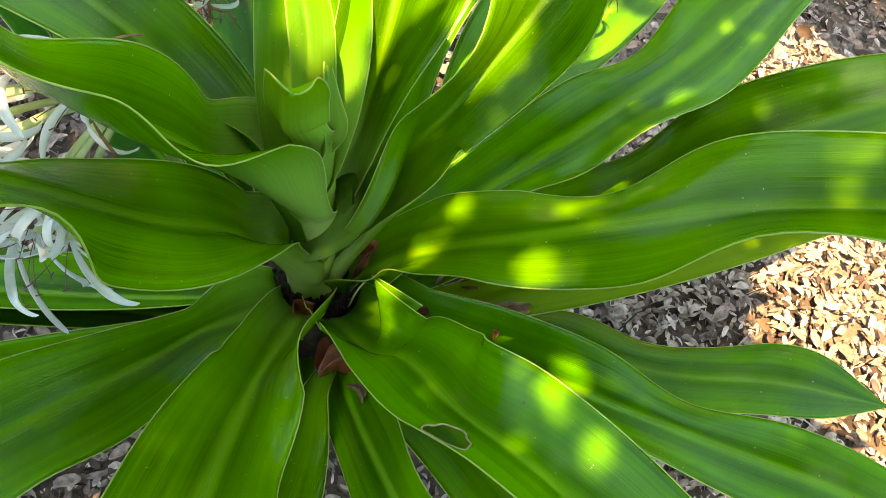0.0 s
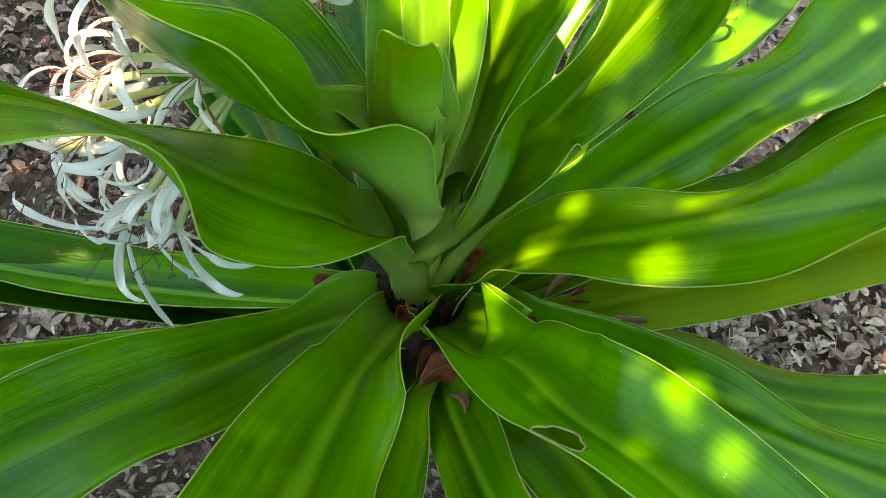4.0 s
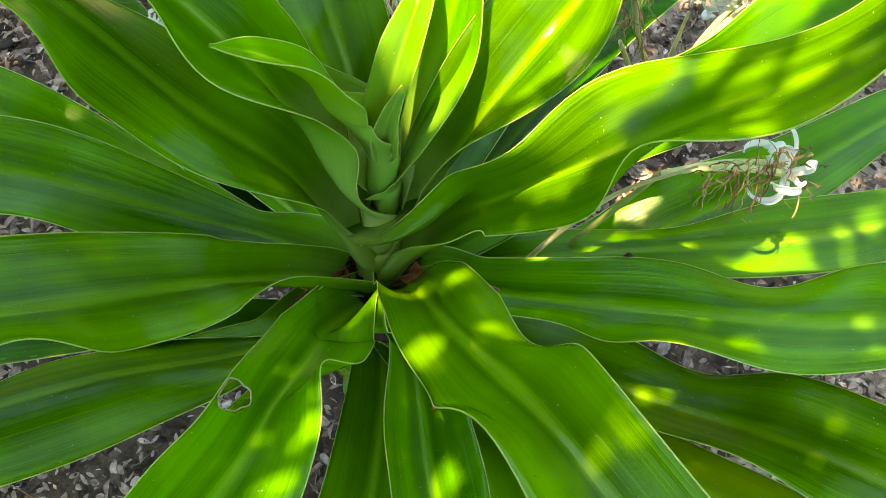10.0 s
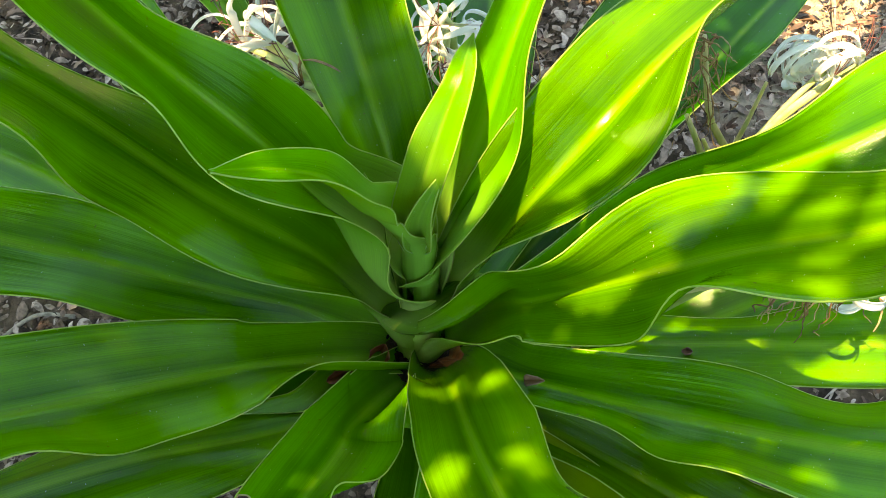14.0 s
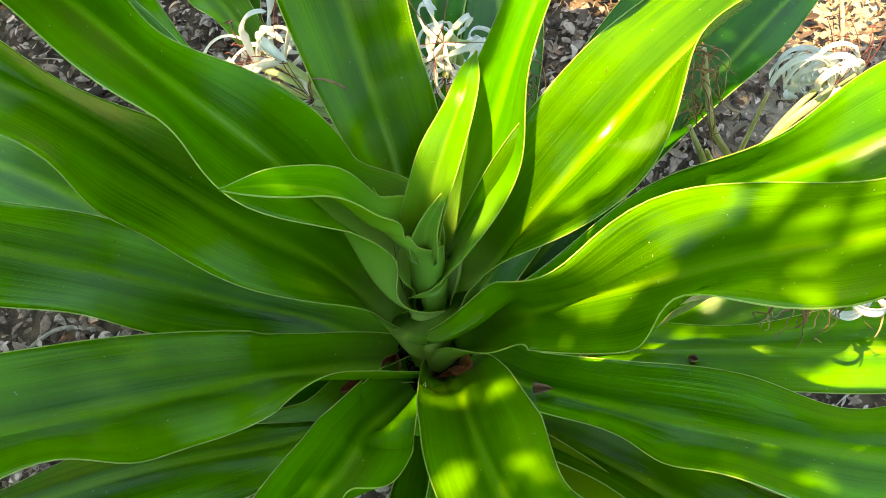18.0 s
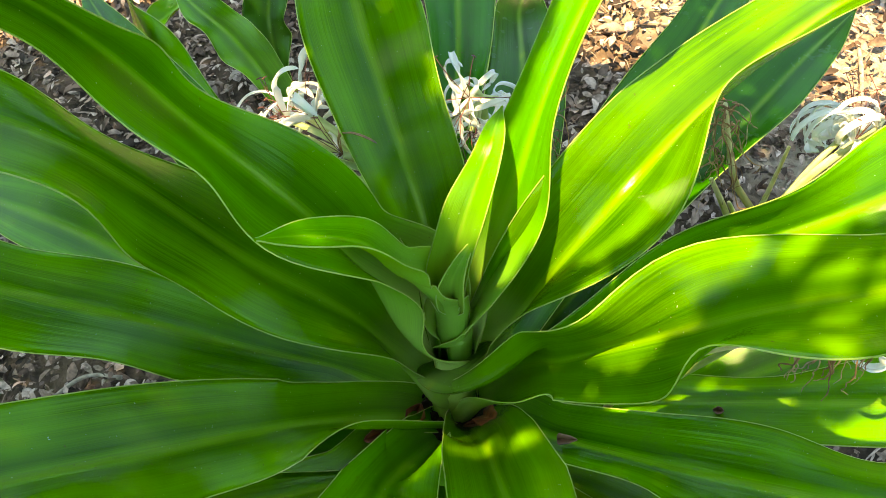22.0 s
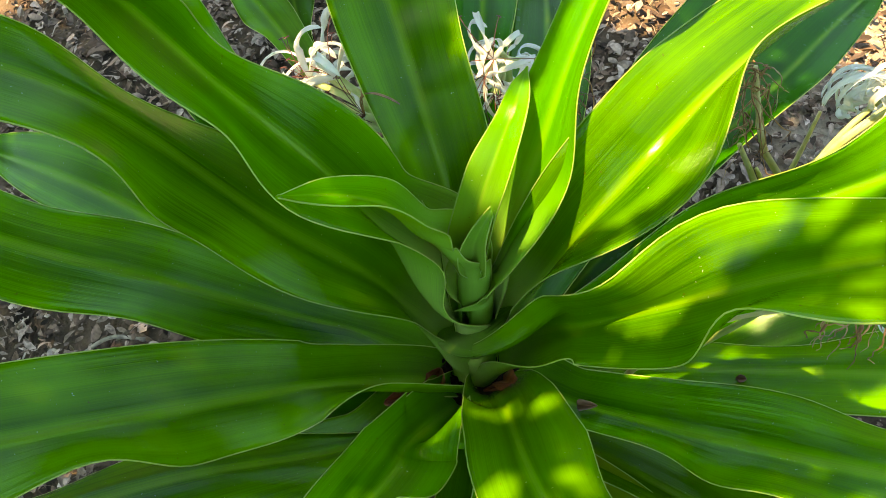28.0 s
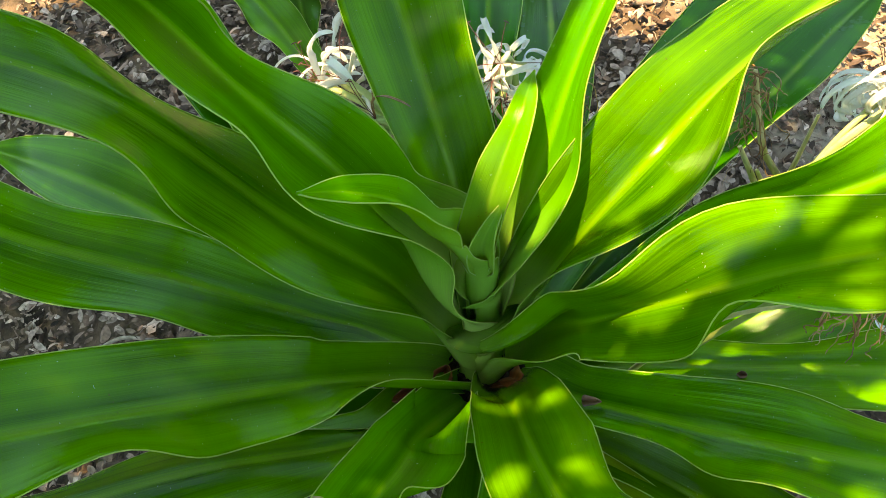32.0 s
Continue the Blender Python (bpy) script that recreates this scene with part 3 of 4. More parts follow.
strap_leaf(lily, -43, [(0.039, 0.004, 0.484), (0.133, 0.105, 0.683), (0.253, 0.209, 0.864), (0.388, 0.319, 0.978), (0.541, 0.432, 1.074), (0.702, 0.553, 1.127)],
    [0.025, 0.067, 0.060, 0.055, 0.044, 0.044, 0.033, 0.001], [0.032, 0.045, 0.054, 0.063, 0.056, 0.046, 0.032, 0.000],
    [-14, -29, -59, 9, 15, 14, 11, 9], [72, 74, 12, 66, 38, 33, 20, 14], clasp=dict(low=0.382, radius=0.034, join=0.2, facing=-80, wrap=60,
    guide=[(0.022, 0.019, -0.003), (0.018, 0.006, 0.007), (0.012, -0.015, 0.012), (0.013, -0.001, 0.000), (0.004, 0.004, -0.012)],
    other=[(0.008, -0.000, -0.011), (0.006, -0.005, -0.021), (-0.008, -0.003, -0.021), (-0.016, 0.004, -0.015), (-0.014, 0.014, -0.005)]))
strap_leaf(lily, -25, [(0.035, -0.001, 0.427), (0.181, 0.044, 0.513), (0.323, 0.083, 0.601), (0.482, 0.100, 0.644), (0.653, 0.096, 0.666), (0.823, 0.093, 0.642)],
    [0.032, 0.042, 0.054, 0.072, 0.072, 0.066, 0.040, -0.001], [0.032, 0.029, 0.028, 0.069, 0.073, 0.060, 0.038, -0.001],
    [28, 21, 5, -18, -38, 6, 6, 6], [27, 19, -7, 42, 23, 29, 17, 12], clasp=dict(low=0.37, radius=0.043, join=0.15, facing=-38, wrap=65))
strap_leaf(lily, -62, [(0.015, 0.018, 0.324), (0.166, 0.006, 0.403), (0.319, -0.006, 0.477), (0.475, -0.023, 0.547), (0.639, -0.047, 0.589), (0.806, -0.069, 0.585)],
    [0.034, 0.045, 0.053, 0.051, 0.051, 0.048, 0.034, 0.000], [0.033, 0.045, 0.054, 0.056, 0.056, 0.049, 0.034, 0.000],
    [29, 22, 11, -12, -10, 3, 6, 5], [33, 29, 20, 7, 7, 13, 10, 8], mat=OLD)
strap_leaf(lily, -30, [(0.005, -0.000, 0.387), (0.170, -0.039, 0.468), (0.346, -0.060, 0.529), (0.526, -0.087, 0.569), (0.701, -0.149, 0.587), (0.875, -0.210, 0.559)],
    [0.033, 0.042, 0.048, 0.055, 0.060, 0.048, 0.033, 0.000], [0.033, 0.043, 0.051, 0.057, 0.057, 0.049, 0.034, 0.000],
    [18, 3, -22, -37, -8, -5, 2, 3], [33, 29, 24, 20, 17, 14, 11, 9])
strap_leaf(lily, -12, [(0.034, -0.010, 0.493), (0.138, 0.042, 0.690), (0.264, 0.084, 0.855), (0.349, 0.135, 1.014), (0.438, 0.156, 1.198), (0.543, 0.181, 1.359)],
    [0.032, 0.047, 0.061, 0.063, 0.036, 0.040, 0.032, 0.001], [0.032, 0.038, 0.056, 0.071, 0.059, 0.044, 0.031, 0.000],
    [47, 52, 82, -10, -12, 7, 8, 7], [46, 33, -0, 60, 35, 53, 28, 19], clasp=dict(low=0.429, radius=0.031, join=0.2, near=1,
    guide=[(0.029, -0.012, -0.001), (0.043, -0.015, 0.015), (0.049, -0.020, 0.045), (0.045, -0.023, 0.056), (0.028, -0.011, 0.040)]))
strap_leaf(lily, 23, [(0.038, 0.002, 0.483), (0.094, 0.034, 0.651), (0.182, 0.058, 0.798), (0.339, 0.046, 0.827), (0.509, 0.039, 0.816), (0.665, 0.027, 0.749)],
    [0.031, 0.047, 0.061, 0.068, 0.063, 0.051, 0.040, 0.003], [0.030, 0.046, 0.067, 0.078, 0.057, 0.047, 0.035, 0.002],
    [36, 34, 33, 41, 20, 22, 21, 14], [48, 74, 70, 30, 72, 55, 35, 23], clasp=dict(low=0.5, radius=0.026, join=0.2, near=1,
    guide=[(0.008, 0.012, -0.016), (0.021, 0.014, -0.025), (0.022, 0.012, -0.022), (0.017, 0.008, -0.016), (0.008, 0.004, -0.007)]))
strap_leaf(lily, 38, [(0.037, 0.004, 0.504), (0.074, 0.003, 0.645), (0.133, 0.013, 0.774), (0.210, 0.014, 0.892), (0.316, 0.020, 0.990), (0.440, 0.029, 1.051)],
    [0.033, 0.046, 0.054, 0.050, 0.044, 0.040, 0.032, 0.001], [0.033, 0.044, 0.057, 0.057, 0.049, 0.042, 0.032, 0.001],
    [29, 21, 9, -15, -30, -24, -5, -1], [55, 73, 47, 27, 51, 53, 24, 17], mat=YOUNG, clasp=dict(low=0.628, radius=0.02, join=0.2, near=1,
    guide=[(-0.015, 0.002, -0.002), (-0.016, 0.002, -0.003), (-0.011, 0.002, -0.002), (-0.005, 0.000, 0.000), (-0.001, 0.001, 0.002)]))
strap_leaf(lily, 53, [(0.049, 0.015, 0.640), (0.050, 0.009, 0.706), (0.060, 0.015, 0.769), (0.090, 0.025, 0.825), (0.143, 0.028, 0.852), (0.198, 0.017, 0.829)],
    [0.018, 0.024, 0.025, 0.022, 0.021, 0.013, 0.009, 0.002], [0.018, 0.023, 0.023, 0.022, 0.021, 0.017, 0.008, 0.001],
    [33, 29, 23, 20, 17, 13, 11, 9], [34, 31, 30, 24, 19, 16, 12, 9], mat=YOUNG, clasp=dict(low=0.66, radius=0.0135, join=0.3, near=1, guide=STRAIGHT))
strap_leaf(lily, 165, [(-0.005, 0.009, 0.641), (-0.011, 0.037, 0.715), (0.017, 0.026, 0.783), (0.032, 0.012, 0.857), (0.061, -0.015, 0.921), (0.088, -0.046, 0.973)],
    [0.024, 0.033, 0.030, 0.037, 0.032, 0.022, 0.013, -0.003], [0.024, 0.030, 0.026, 0.028, 0.024, 0.018, 0.011, -0.003],
    [57, 74, 39, 67, 54, 56, 35, 20], [29, 23, 6, 6, 4, 3, 2, 2], mat=YOUNG, clasp=dict(low=0.685, radius=0.017, join=0.35, near=-1,
    guide=[(0.000, 0.007, -0.002), (0.001, 0.011, -0.004), (0.000, 0.009, -0.006), (-0.004, 0.008, -0.001), (0.000, 0.009, 0.004)]))
strap_leaf(lily, 122, [(0.017, 0.012, 0.548), (0.086, 0.089, 0.675), (0.176, 0.143, 0.766), (0.281, 0.204, 0.814), (0.392, 0.284, 0.822), (0.497, 0.365, 0.789)],
    [0.033, 0.049, 0.060, 0.067, 0.068, 0.057, 0.037, -0.001], [0.034, 0.049, 0.059, 0.061, 0.070, 0.059, 0.037, -0.001],
    [43, 46, 20, 10, 7, 10, 9, 8], [32, 27, 21, 16, 13, 12, 10, 8], clasp=dict(low=0.540, radius=0.0245, join=0.2, near=1, guide=STRAIGHT, wrap=70))
strap_leaf(lily, 134, [(0.034, 0.005, 0.558), (0.101, 0.015, 0.766), (0.194, -0.006, 0.929), (0.214, -0.052, 1.103), (0.227, -0.151, 1.274), (0.248, -0.265, 1.421)],
    [0.038, 0.068, 0.080, 0.066, 0.028, 0.029, 0.029, 0.003], [0.037, 0.053, 0.058, 0.025, 0.039, 0.036, 0.030, 0.002],
    [67, 88, 37, 50, 7, 20, 18, 14], [21, 8, 27, 3, 75, 70, 35, 23], clasp=dict(low=0.572, radius=0.0235, join=0.2, near=-1,
    guide=[(0.001, 0.000, -0.016), (-0.012, -0.004, -0.029), (-0.021, -0.007, -0.037), (-0.014, -0.009, -0.040), (0.012, -0.006, -0.023)]))
strap_leaf(lily, 155, [(0.039, 0.001, 0.443), (0.073, 0.018, 0.637), (0.163, 0.004, 0.812), (0.260, 0.002, 0.985), (0.390, -0.043, 1.117), (0.539, -0.085, 1.221)],
    [0.031, 0.042, 0.056, 0.054, 0.056, 0.046, 0.031, 0.000], [0.032, 0.048, 0.063, 0.065, 0.046, 0.032, 0.028, 0.001],
    [46, 55, 14, -40, 23, 9, 11, 9], [35, 32, 14, -10, -35, 34, 17, 13], clasp=dict(low=0.445, radius=0.0285, join=0.2, near=-1,
    guide=[(-0.010, 0.018, -0.026), (-0.015, 0.018, -0.050), (-0.002, 0.018, -0.052), (-0.000, 0.021, -0.042), (-0.001, 0.009, -0.020)]))
strap_leaf(lily, 150, [(0.045, 0.033, 0.428), (0.187, -0.009, 0.540), (0.326, -0.042, 0.651), (0.486, -0.063, 0.729), (0.662, -0.060, 0.786), (0.842, -0.058, 0.798)],
    [0.016, 0.035, 0.053, 0.061, 0.063, 0.051, 0.035, 0.000], [0.006, 0.026, 0.047, 0.059, 0.052, 0.053, 0.036, 0.000],
    [27, 19, -3, 23, -2, 9, 9, 7], [30, 21, 12, 16, -1, 11, 9, 7], clasp=dict(low=0.40, radius=0.035, join=0.15, facing=165, wrap=70))
strap_leaf(lily, 190, [(-0.004, 0.025, 0.382), (0.070, 0.210, 0.423), (0.125, 0.402, 0.457), (0.162, 0.598, 0.489), (0.184, 0.798, 0.496), (0.194, 0.996, 0.457)],
    [0.033, 0.047, 0.055, 0.060, 0.057, 0.049, 0.034, 0.000], [0.033, 0.046, 0.055, 0.059, 0.057, 0.049, 0.034, 0.000],
    [51, 29, 19, 16, 17, 15, 10, 7], [36, 30, 23, 19, 16, 14, 10, 7])
strap_leaf(lily, 173, [(0.036, 0.012, 0.472), (0.182, -0.043, 0.605), (0.325, -0.097, 0.742), (0.472, -0.147, 0.856), (0.637, -0.200, 0.947), (0.812, -0.257, 0.996)],
    [0.019, 0.046, 0.055, 0.065, 0.068, 0.054, 0.035, -0.001], [0.016, 0.043, 0.063, 0.067, 0.064, 0.053, 0.035, -0.001],
    [57, 51, -11, 46, 9, 13, 10, 8], [52, 35, 13, 21, 8, 11, 9, 8], clasp=dict(low=0.395, radius=0.035, join=0.2, facing=-165, wrap=70,
    guide=[(0.001, -0.006, -0.002), (-0.003, -0.016, -0.007), (-0.010, -0.021, -0.012), (-0.012, -0.019, -0.009), (-0.011, -0.007, -0.005)],
    other=[(0.003, 0.009, -0.005), (0.006, 0.020, -0.011), (0.010, 0.030, -0.016), (0.013, 0.037, -0.019), (0.014, 0.032, -0.015)]))
strap_leaf(lily, 237, [(0.042, 0.027, 0.357), (0.148, 0.128, 0.462), (0.241, 0.245, 0.565), (0.350, 0.363, 0.650), (0.457, 0.490, 0.712), (0.565, 0.626, 0.730)],
    [0.031, 0.048, 0.064, 0.083, 0.081, 0.058, 0.035, -0.002], [0.032, 0.047, 0.060, 0.070, 0.070, 0.056, 0.035, -0.002],
    [29, 20, -24, -33, -28, -5, 2, 3], [26, 17, 0, -11, -29, -15, -3, 0], clasp=dict(low=0.32, radius=0.047, join=0.15, facing=-170, wrap=60))
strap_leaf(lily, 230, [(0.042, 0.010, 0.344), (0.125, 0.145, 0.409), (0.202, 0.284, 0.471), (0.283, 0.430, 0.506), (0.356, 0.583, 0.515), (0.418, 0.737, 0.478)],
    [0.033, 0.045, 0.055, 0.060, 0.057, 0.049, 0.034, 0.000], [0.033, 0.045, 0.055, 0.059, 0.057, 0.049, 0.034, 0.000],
    [27, 26, 23, 20, 17, 14, 11, 9], [33, 29, 24, 20, 17, 14, 11, 9], mat=SHADE_TINTED)
strap_leaf(lily, -93, [(0.032, 0.021, 0.358), (0.103, 0.113, 0.471), (0.194, 0.200, 0.573), (0.308, 0.290, 0.642), (0.429, 0.389, 0.679), (0.549, 0.494, 0.671)],
    [0.031, 0.040, 0.048, 0.045, 0.051, 0.049, 0.035, 0.001], [0.031, 0.034, 0.035, 0.043, 0.055, 0.050, 0.035, 0.000],
    [31, 25, 15, 38, 29, 19, 14, 10], [20, 7, 1, 0, 18, 13, 11, 8])
strap_leaf(lily, -73, [(0.020, 0.013, 0.302), (0.135, 0.090, 0.361), (0.240, 0.185, 0.406), (0.324, 0.305, 0.437), (0.405, 0.429, 0.439), (0.476, 0.553, 0.396)],
    [0.033, 0.046, 0.058, 0.061, 0.056, 0.049, 0.034, 0.000], [0.033, 0.046, 0.056, 0.060, 0.057, 0.049, 0.034, 0.000],
    [32, 27, 19, 15, 20, 15, 11, 9], [33, 29, 24, 20, 17, 14, 11, 9])
strap_leaf(lily, 47, [(0.010, -0.003, 0.395), (0.129, 0.112, 0.476), (0.252, 0.213, 0.566), (0.340, 0.346, 0.657), (0.454, 0.476, 0.722), (0.567, 0.617, 0.745)],
    [0.033, 0.043, 0.051, 0.058, 0.064, 0.071, 0.044, 0.000], [0.033, 0.044, 0.053, 0.059, 0.062, 0.060, 0.041, 0.000],
    [39, 38, 39, 32, 38, 5, 9, 7], [33, 29, 24, 20, 17, 14, 11, 9])
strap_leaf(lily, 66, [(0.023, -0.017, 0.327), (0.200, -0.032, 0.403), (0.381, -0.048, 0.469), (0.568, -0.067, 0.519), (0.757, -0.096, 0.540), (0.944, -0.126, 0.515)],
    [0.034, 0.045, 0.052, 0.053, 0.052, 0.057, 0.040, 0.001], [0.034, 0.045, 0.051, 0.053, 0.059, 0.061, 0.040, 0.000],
    [35, 32, 30, 34, 43, 20, 14, 11], [37, 35, 36, 48, 23, 9, 9, 7], mat=SHADE_TINTED)
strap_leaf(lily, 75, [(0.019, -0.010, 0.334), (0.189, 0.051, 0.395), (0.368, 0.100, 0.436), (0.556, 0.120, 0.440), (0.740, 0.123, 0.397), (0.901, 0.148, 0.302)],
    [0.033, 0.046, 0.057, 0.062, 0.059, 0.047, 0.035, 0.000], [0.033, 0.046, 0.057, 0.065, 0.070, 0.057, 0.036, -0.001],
    [33, 29, 25, 22, 21, 22, 16, 12], [32, 27, 21, 14, 11, 10, 9, 7], mat=SHADE_TINTED)
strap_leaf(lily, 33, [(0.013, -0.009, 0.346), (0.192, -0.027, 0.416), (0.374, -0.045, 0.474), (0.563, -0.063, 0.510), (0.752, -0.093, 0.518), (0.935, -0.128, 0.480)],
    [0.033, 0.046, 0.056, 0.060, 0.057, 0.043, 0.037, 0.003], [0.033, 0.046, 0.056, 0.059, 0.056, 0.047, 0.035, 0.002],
    [33, 29, 24, 20, 17, 10, 11, 8], [33, 29, 24, 20, 17, 14, 11, 9], mat=SHADE_TINTED)
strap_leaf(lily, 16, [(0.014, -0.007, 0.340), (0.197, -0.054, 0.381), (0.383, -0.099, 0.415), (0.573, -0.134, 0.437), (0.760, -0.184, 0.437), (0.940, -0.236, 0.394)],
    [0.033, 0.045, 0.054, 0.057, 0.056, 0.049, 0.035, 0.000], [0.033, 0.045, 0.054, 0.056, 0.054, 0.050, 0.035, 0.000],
    [33, 29, 24, 20, 17, 14, 11, 9], [35, 32, 31, 37, 36, 16, 15, 10], mat=SHADE_TINTED)
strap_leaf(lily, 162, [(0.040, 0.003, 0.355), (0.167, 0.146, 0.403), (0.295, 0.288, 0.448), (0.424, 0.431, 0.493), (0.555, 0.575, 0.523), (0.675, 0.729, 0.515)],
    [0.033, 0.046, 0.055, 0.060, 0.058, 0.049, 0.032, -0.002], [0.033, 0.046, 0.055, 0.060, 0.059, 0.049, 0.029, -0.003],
    [33, 29, 24, 20, 17, 14, 11, 9], [33, 29, 23, 18, 14, 9, 6, 3], mat=SHADE_TINTED)
strap_leaf(lily, 70, [(0.031, 0.027, 0.690), (0.025, 0.027, 0.722), (0.028, 0.030, 0.752), (0.040, 0.041, 0.776), (0.060, 0.056, 0.792)],
    [0.012, 0.016, 0.018, 0.017, 0.012, 0.007, 0.003, 0.000], [0.012, 0.016, 0.018, 0.017, 0.012, 0.007, 0.003, 0.000],
    [48, 46, 44, 40, 36, 30, 24, 16], [48, 46, 44, 40, 36, 30, 24, 16], mat=YOUNG, clasp=dict(low=0.675, radius=0.0105, join=0.15, near=1, guide=STRAIGHT))
strap_leaf(lily, 170, [(0.021, -0.009, 0.362), (0.165, 0.076, 0.437), (0.308, 0.169, 0.501), (0.458, 0.266, 0.539), (0.615, 0.358, 0.531), (0.763, 0.451, 0.477)],
    [0.033, 0.045, 0.054, 0.059, 0.060, 0.050, 0.025, -0.005], [0.033, 0.044, 0.052, 0.058, 0.062, 0.060, 0.036, -0.004],
    [36, 30, 23, 19, 16, 14, 10, 7], [36, 29, 20, 14, 18, 18, 13, 9])
strap_leaf(lily, -65, [(0.032, -0.005, 0.363), (0.200, -0.067, 0.423), (0.366, -0.107, 0.498), (0.511, -0.138, 0.604), (0.679, -0.167, 0.684), (0.855, -0.197, 0.721)],
    [0.033, 0.047, 0.061, 0.061, 0.072, 0.064, 0.039, -0.001], [0.033, 0.047, 0.055, 0.061, 0.067, 0.061, 0.039, -0.001],
    [33, 29, 28, -9, 20, 19, 13, 10], [35, 31, 44, 29, 32, 4, 8, 7])
strap_leaf(lily, -30, [(0.036, 0.013, 0.350), (0.213, -0.045, 0.405), (0.375, -0.130, 0.462), (0.535, -0.228, 0.493), (0.682, -0.348, 0.501), (0.823, -0.470, 0.463)],
    [0.033, 0.044, 0.051, 0.066, 0.056, 0.046, 0.032, 0.000], [0.033, 0.044, 0.055, 0.062, 0.060, 0.045, 0.032, 0.000],
    [30, 23, 9, 17, 9, 9, 9, 7], [33, 28, 23, 18, 12, 23, 15, 11])


# ---------------------------------------------------------------- a second lily behind
lily_behind = tagged(new("spider_lily"), "smaller spider lily with green strap leaves on soil", "plant")
# Shade and sun on these leaves come from darker and lighter blade colours.
for az, spine, w, mat in (
    (118, [(0.730, 0.235, 0.200), (0.814, 0.236, 0.260), (0.899, 0.238, 0.300), (0.993, 0.230, 0.320), (1.087, 0.232, 0.320)], 0.048, BLADE),
    (66, [(0.798, -0.523, 0.100), (0.828, -0.534, 0.200), (0.865, -0.534, 0.260), (0.921, -0.528, 0.300), (0.998, -0.523, 0.320)], 0.052, SHADE_TINTED),
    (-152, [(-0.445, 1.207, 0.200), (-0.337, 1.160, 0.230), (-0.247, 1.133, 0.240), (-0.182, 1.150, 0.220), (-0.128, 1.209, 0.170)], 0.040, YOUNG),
    (21, [(0.374, -1.030, 0.100), (0.388, -0.998, 0.200), (0.415, -0.995, 0.280), (0.446, -1.002, 0.330), (0.487, -1.031, 0.360)], 0.05, SHADE_TINTED),
):
    half = [w * f for f in (0.6, 0.8, 0.95, 1.0, 0.95, 0.8, 0.5, 0.0)]
    strap_leaf(lily_behind, az, spine, half, half, [45, 40, 35, 12, 30, 16, 12, 8], [35, 30, 10, 32, 14, 26, 12, 8], mat, 0, ripple=0.006)


# ---------------------------------------------------------------- flowers
def ribbon(line, width, cup, sides=None):
    """A strap petal along a line, gently cupped."""
    line = np.asarray(line, float)
    n = len(line)
    tan = np.gradient(line, axis=0)
    tan /= np.linalg.norm(tan, axis=1)[:, None] + 1e-9
    ref = np.array(sides if sides is not None else (0.2, 0.9, 0.3), float)
    s = np.cross(tan, ref)
    s /= np.linalg.norm(s, axis=1)[:, None] + 1e-9
    up = np.cross(s, tan)
    u = np.linspace(0, 1, n)
    w = width * np.minimum(1, 0.45 + 2.2 * u) * np.sqrt(np.clip(1 - u**6, 0, 1)) * 0.5 + 0.0003
    v = np.array([-1, -0.5, 0, 0.5, 1.0])
    top = line[:, None] + (w[:, None] * v)[..., None] * s[:, None] + (cup * w[:, None] * v**2)[..., None] * up[:, None]
    low = top - 0.0007 * up[:, None]
    verts = np.concatenate([top.reshape(-1, 3), low.reshape(-1, 3)])
    o, f = n * 5, []
    for i in range(n - 1):
        for j in range(4):
            q = (i * 5 + j, i * 5 + j + 1, i * 5 + j + 6, i * 5 + j + 5)
            f += [q, tuple(x + o for x in q[::-1])]
        f += [(i * 5, (i + 1) * 5, (i + 1) * 5 + o, i * 5 + o), ((i + 1) * 5 + 4, i * 5 + 4, i * 5 + 4 + o, (i + 1) * 5 + 4 + o)]
    return grid_mesh("petal", verts, f)


def arc(start, heading, away, length, turn, n=14, sag=0.0):
    """A line that sets out along heading and bends towards away by turn degrees."""
    h, a = Vector(heading).normalized(), Vector(away)
    a = (a - a.dot(h) * h).normalized()
    p, out = Vector(start), [tuple(start)]
    for i in range(1, n):
        g = radians(turn) * (i / (n - 1)) ** 1.3
        d = h * math.cos(g) + a * math.sin(g)
        d = (d + Vector((0, 0, -sag * i / n))).normalized()
        p = p + d * (length / (n - 1))
        out.append(tuple(p))
    return out


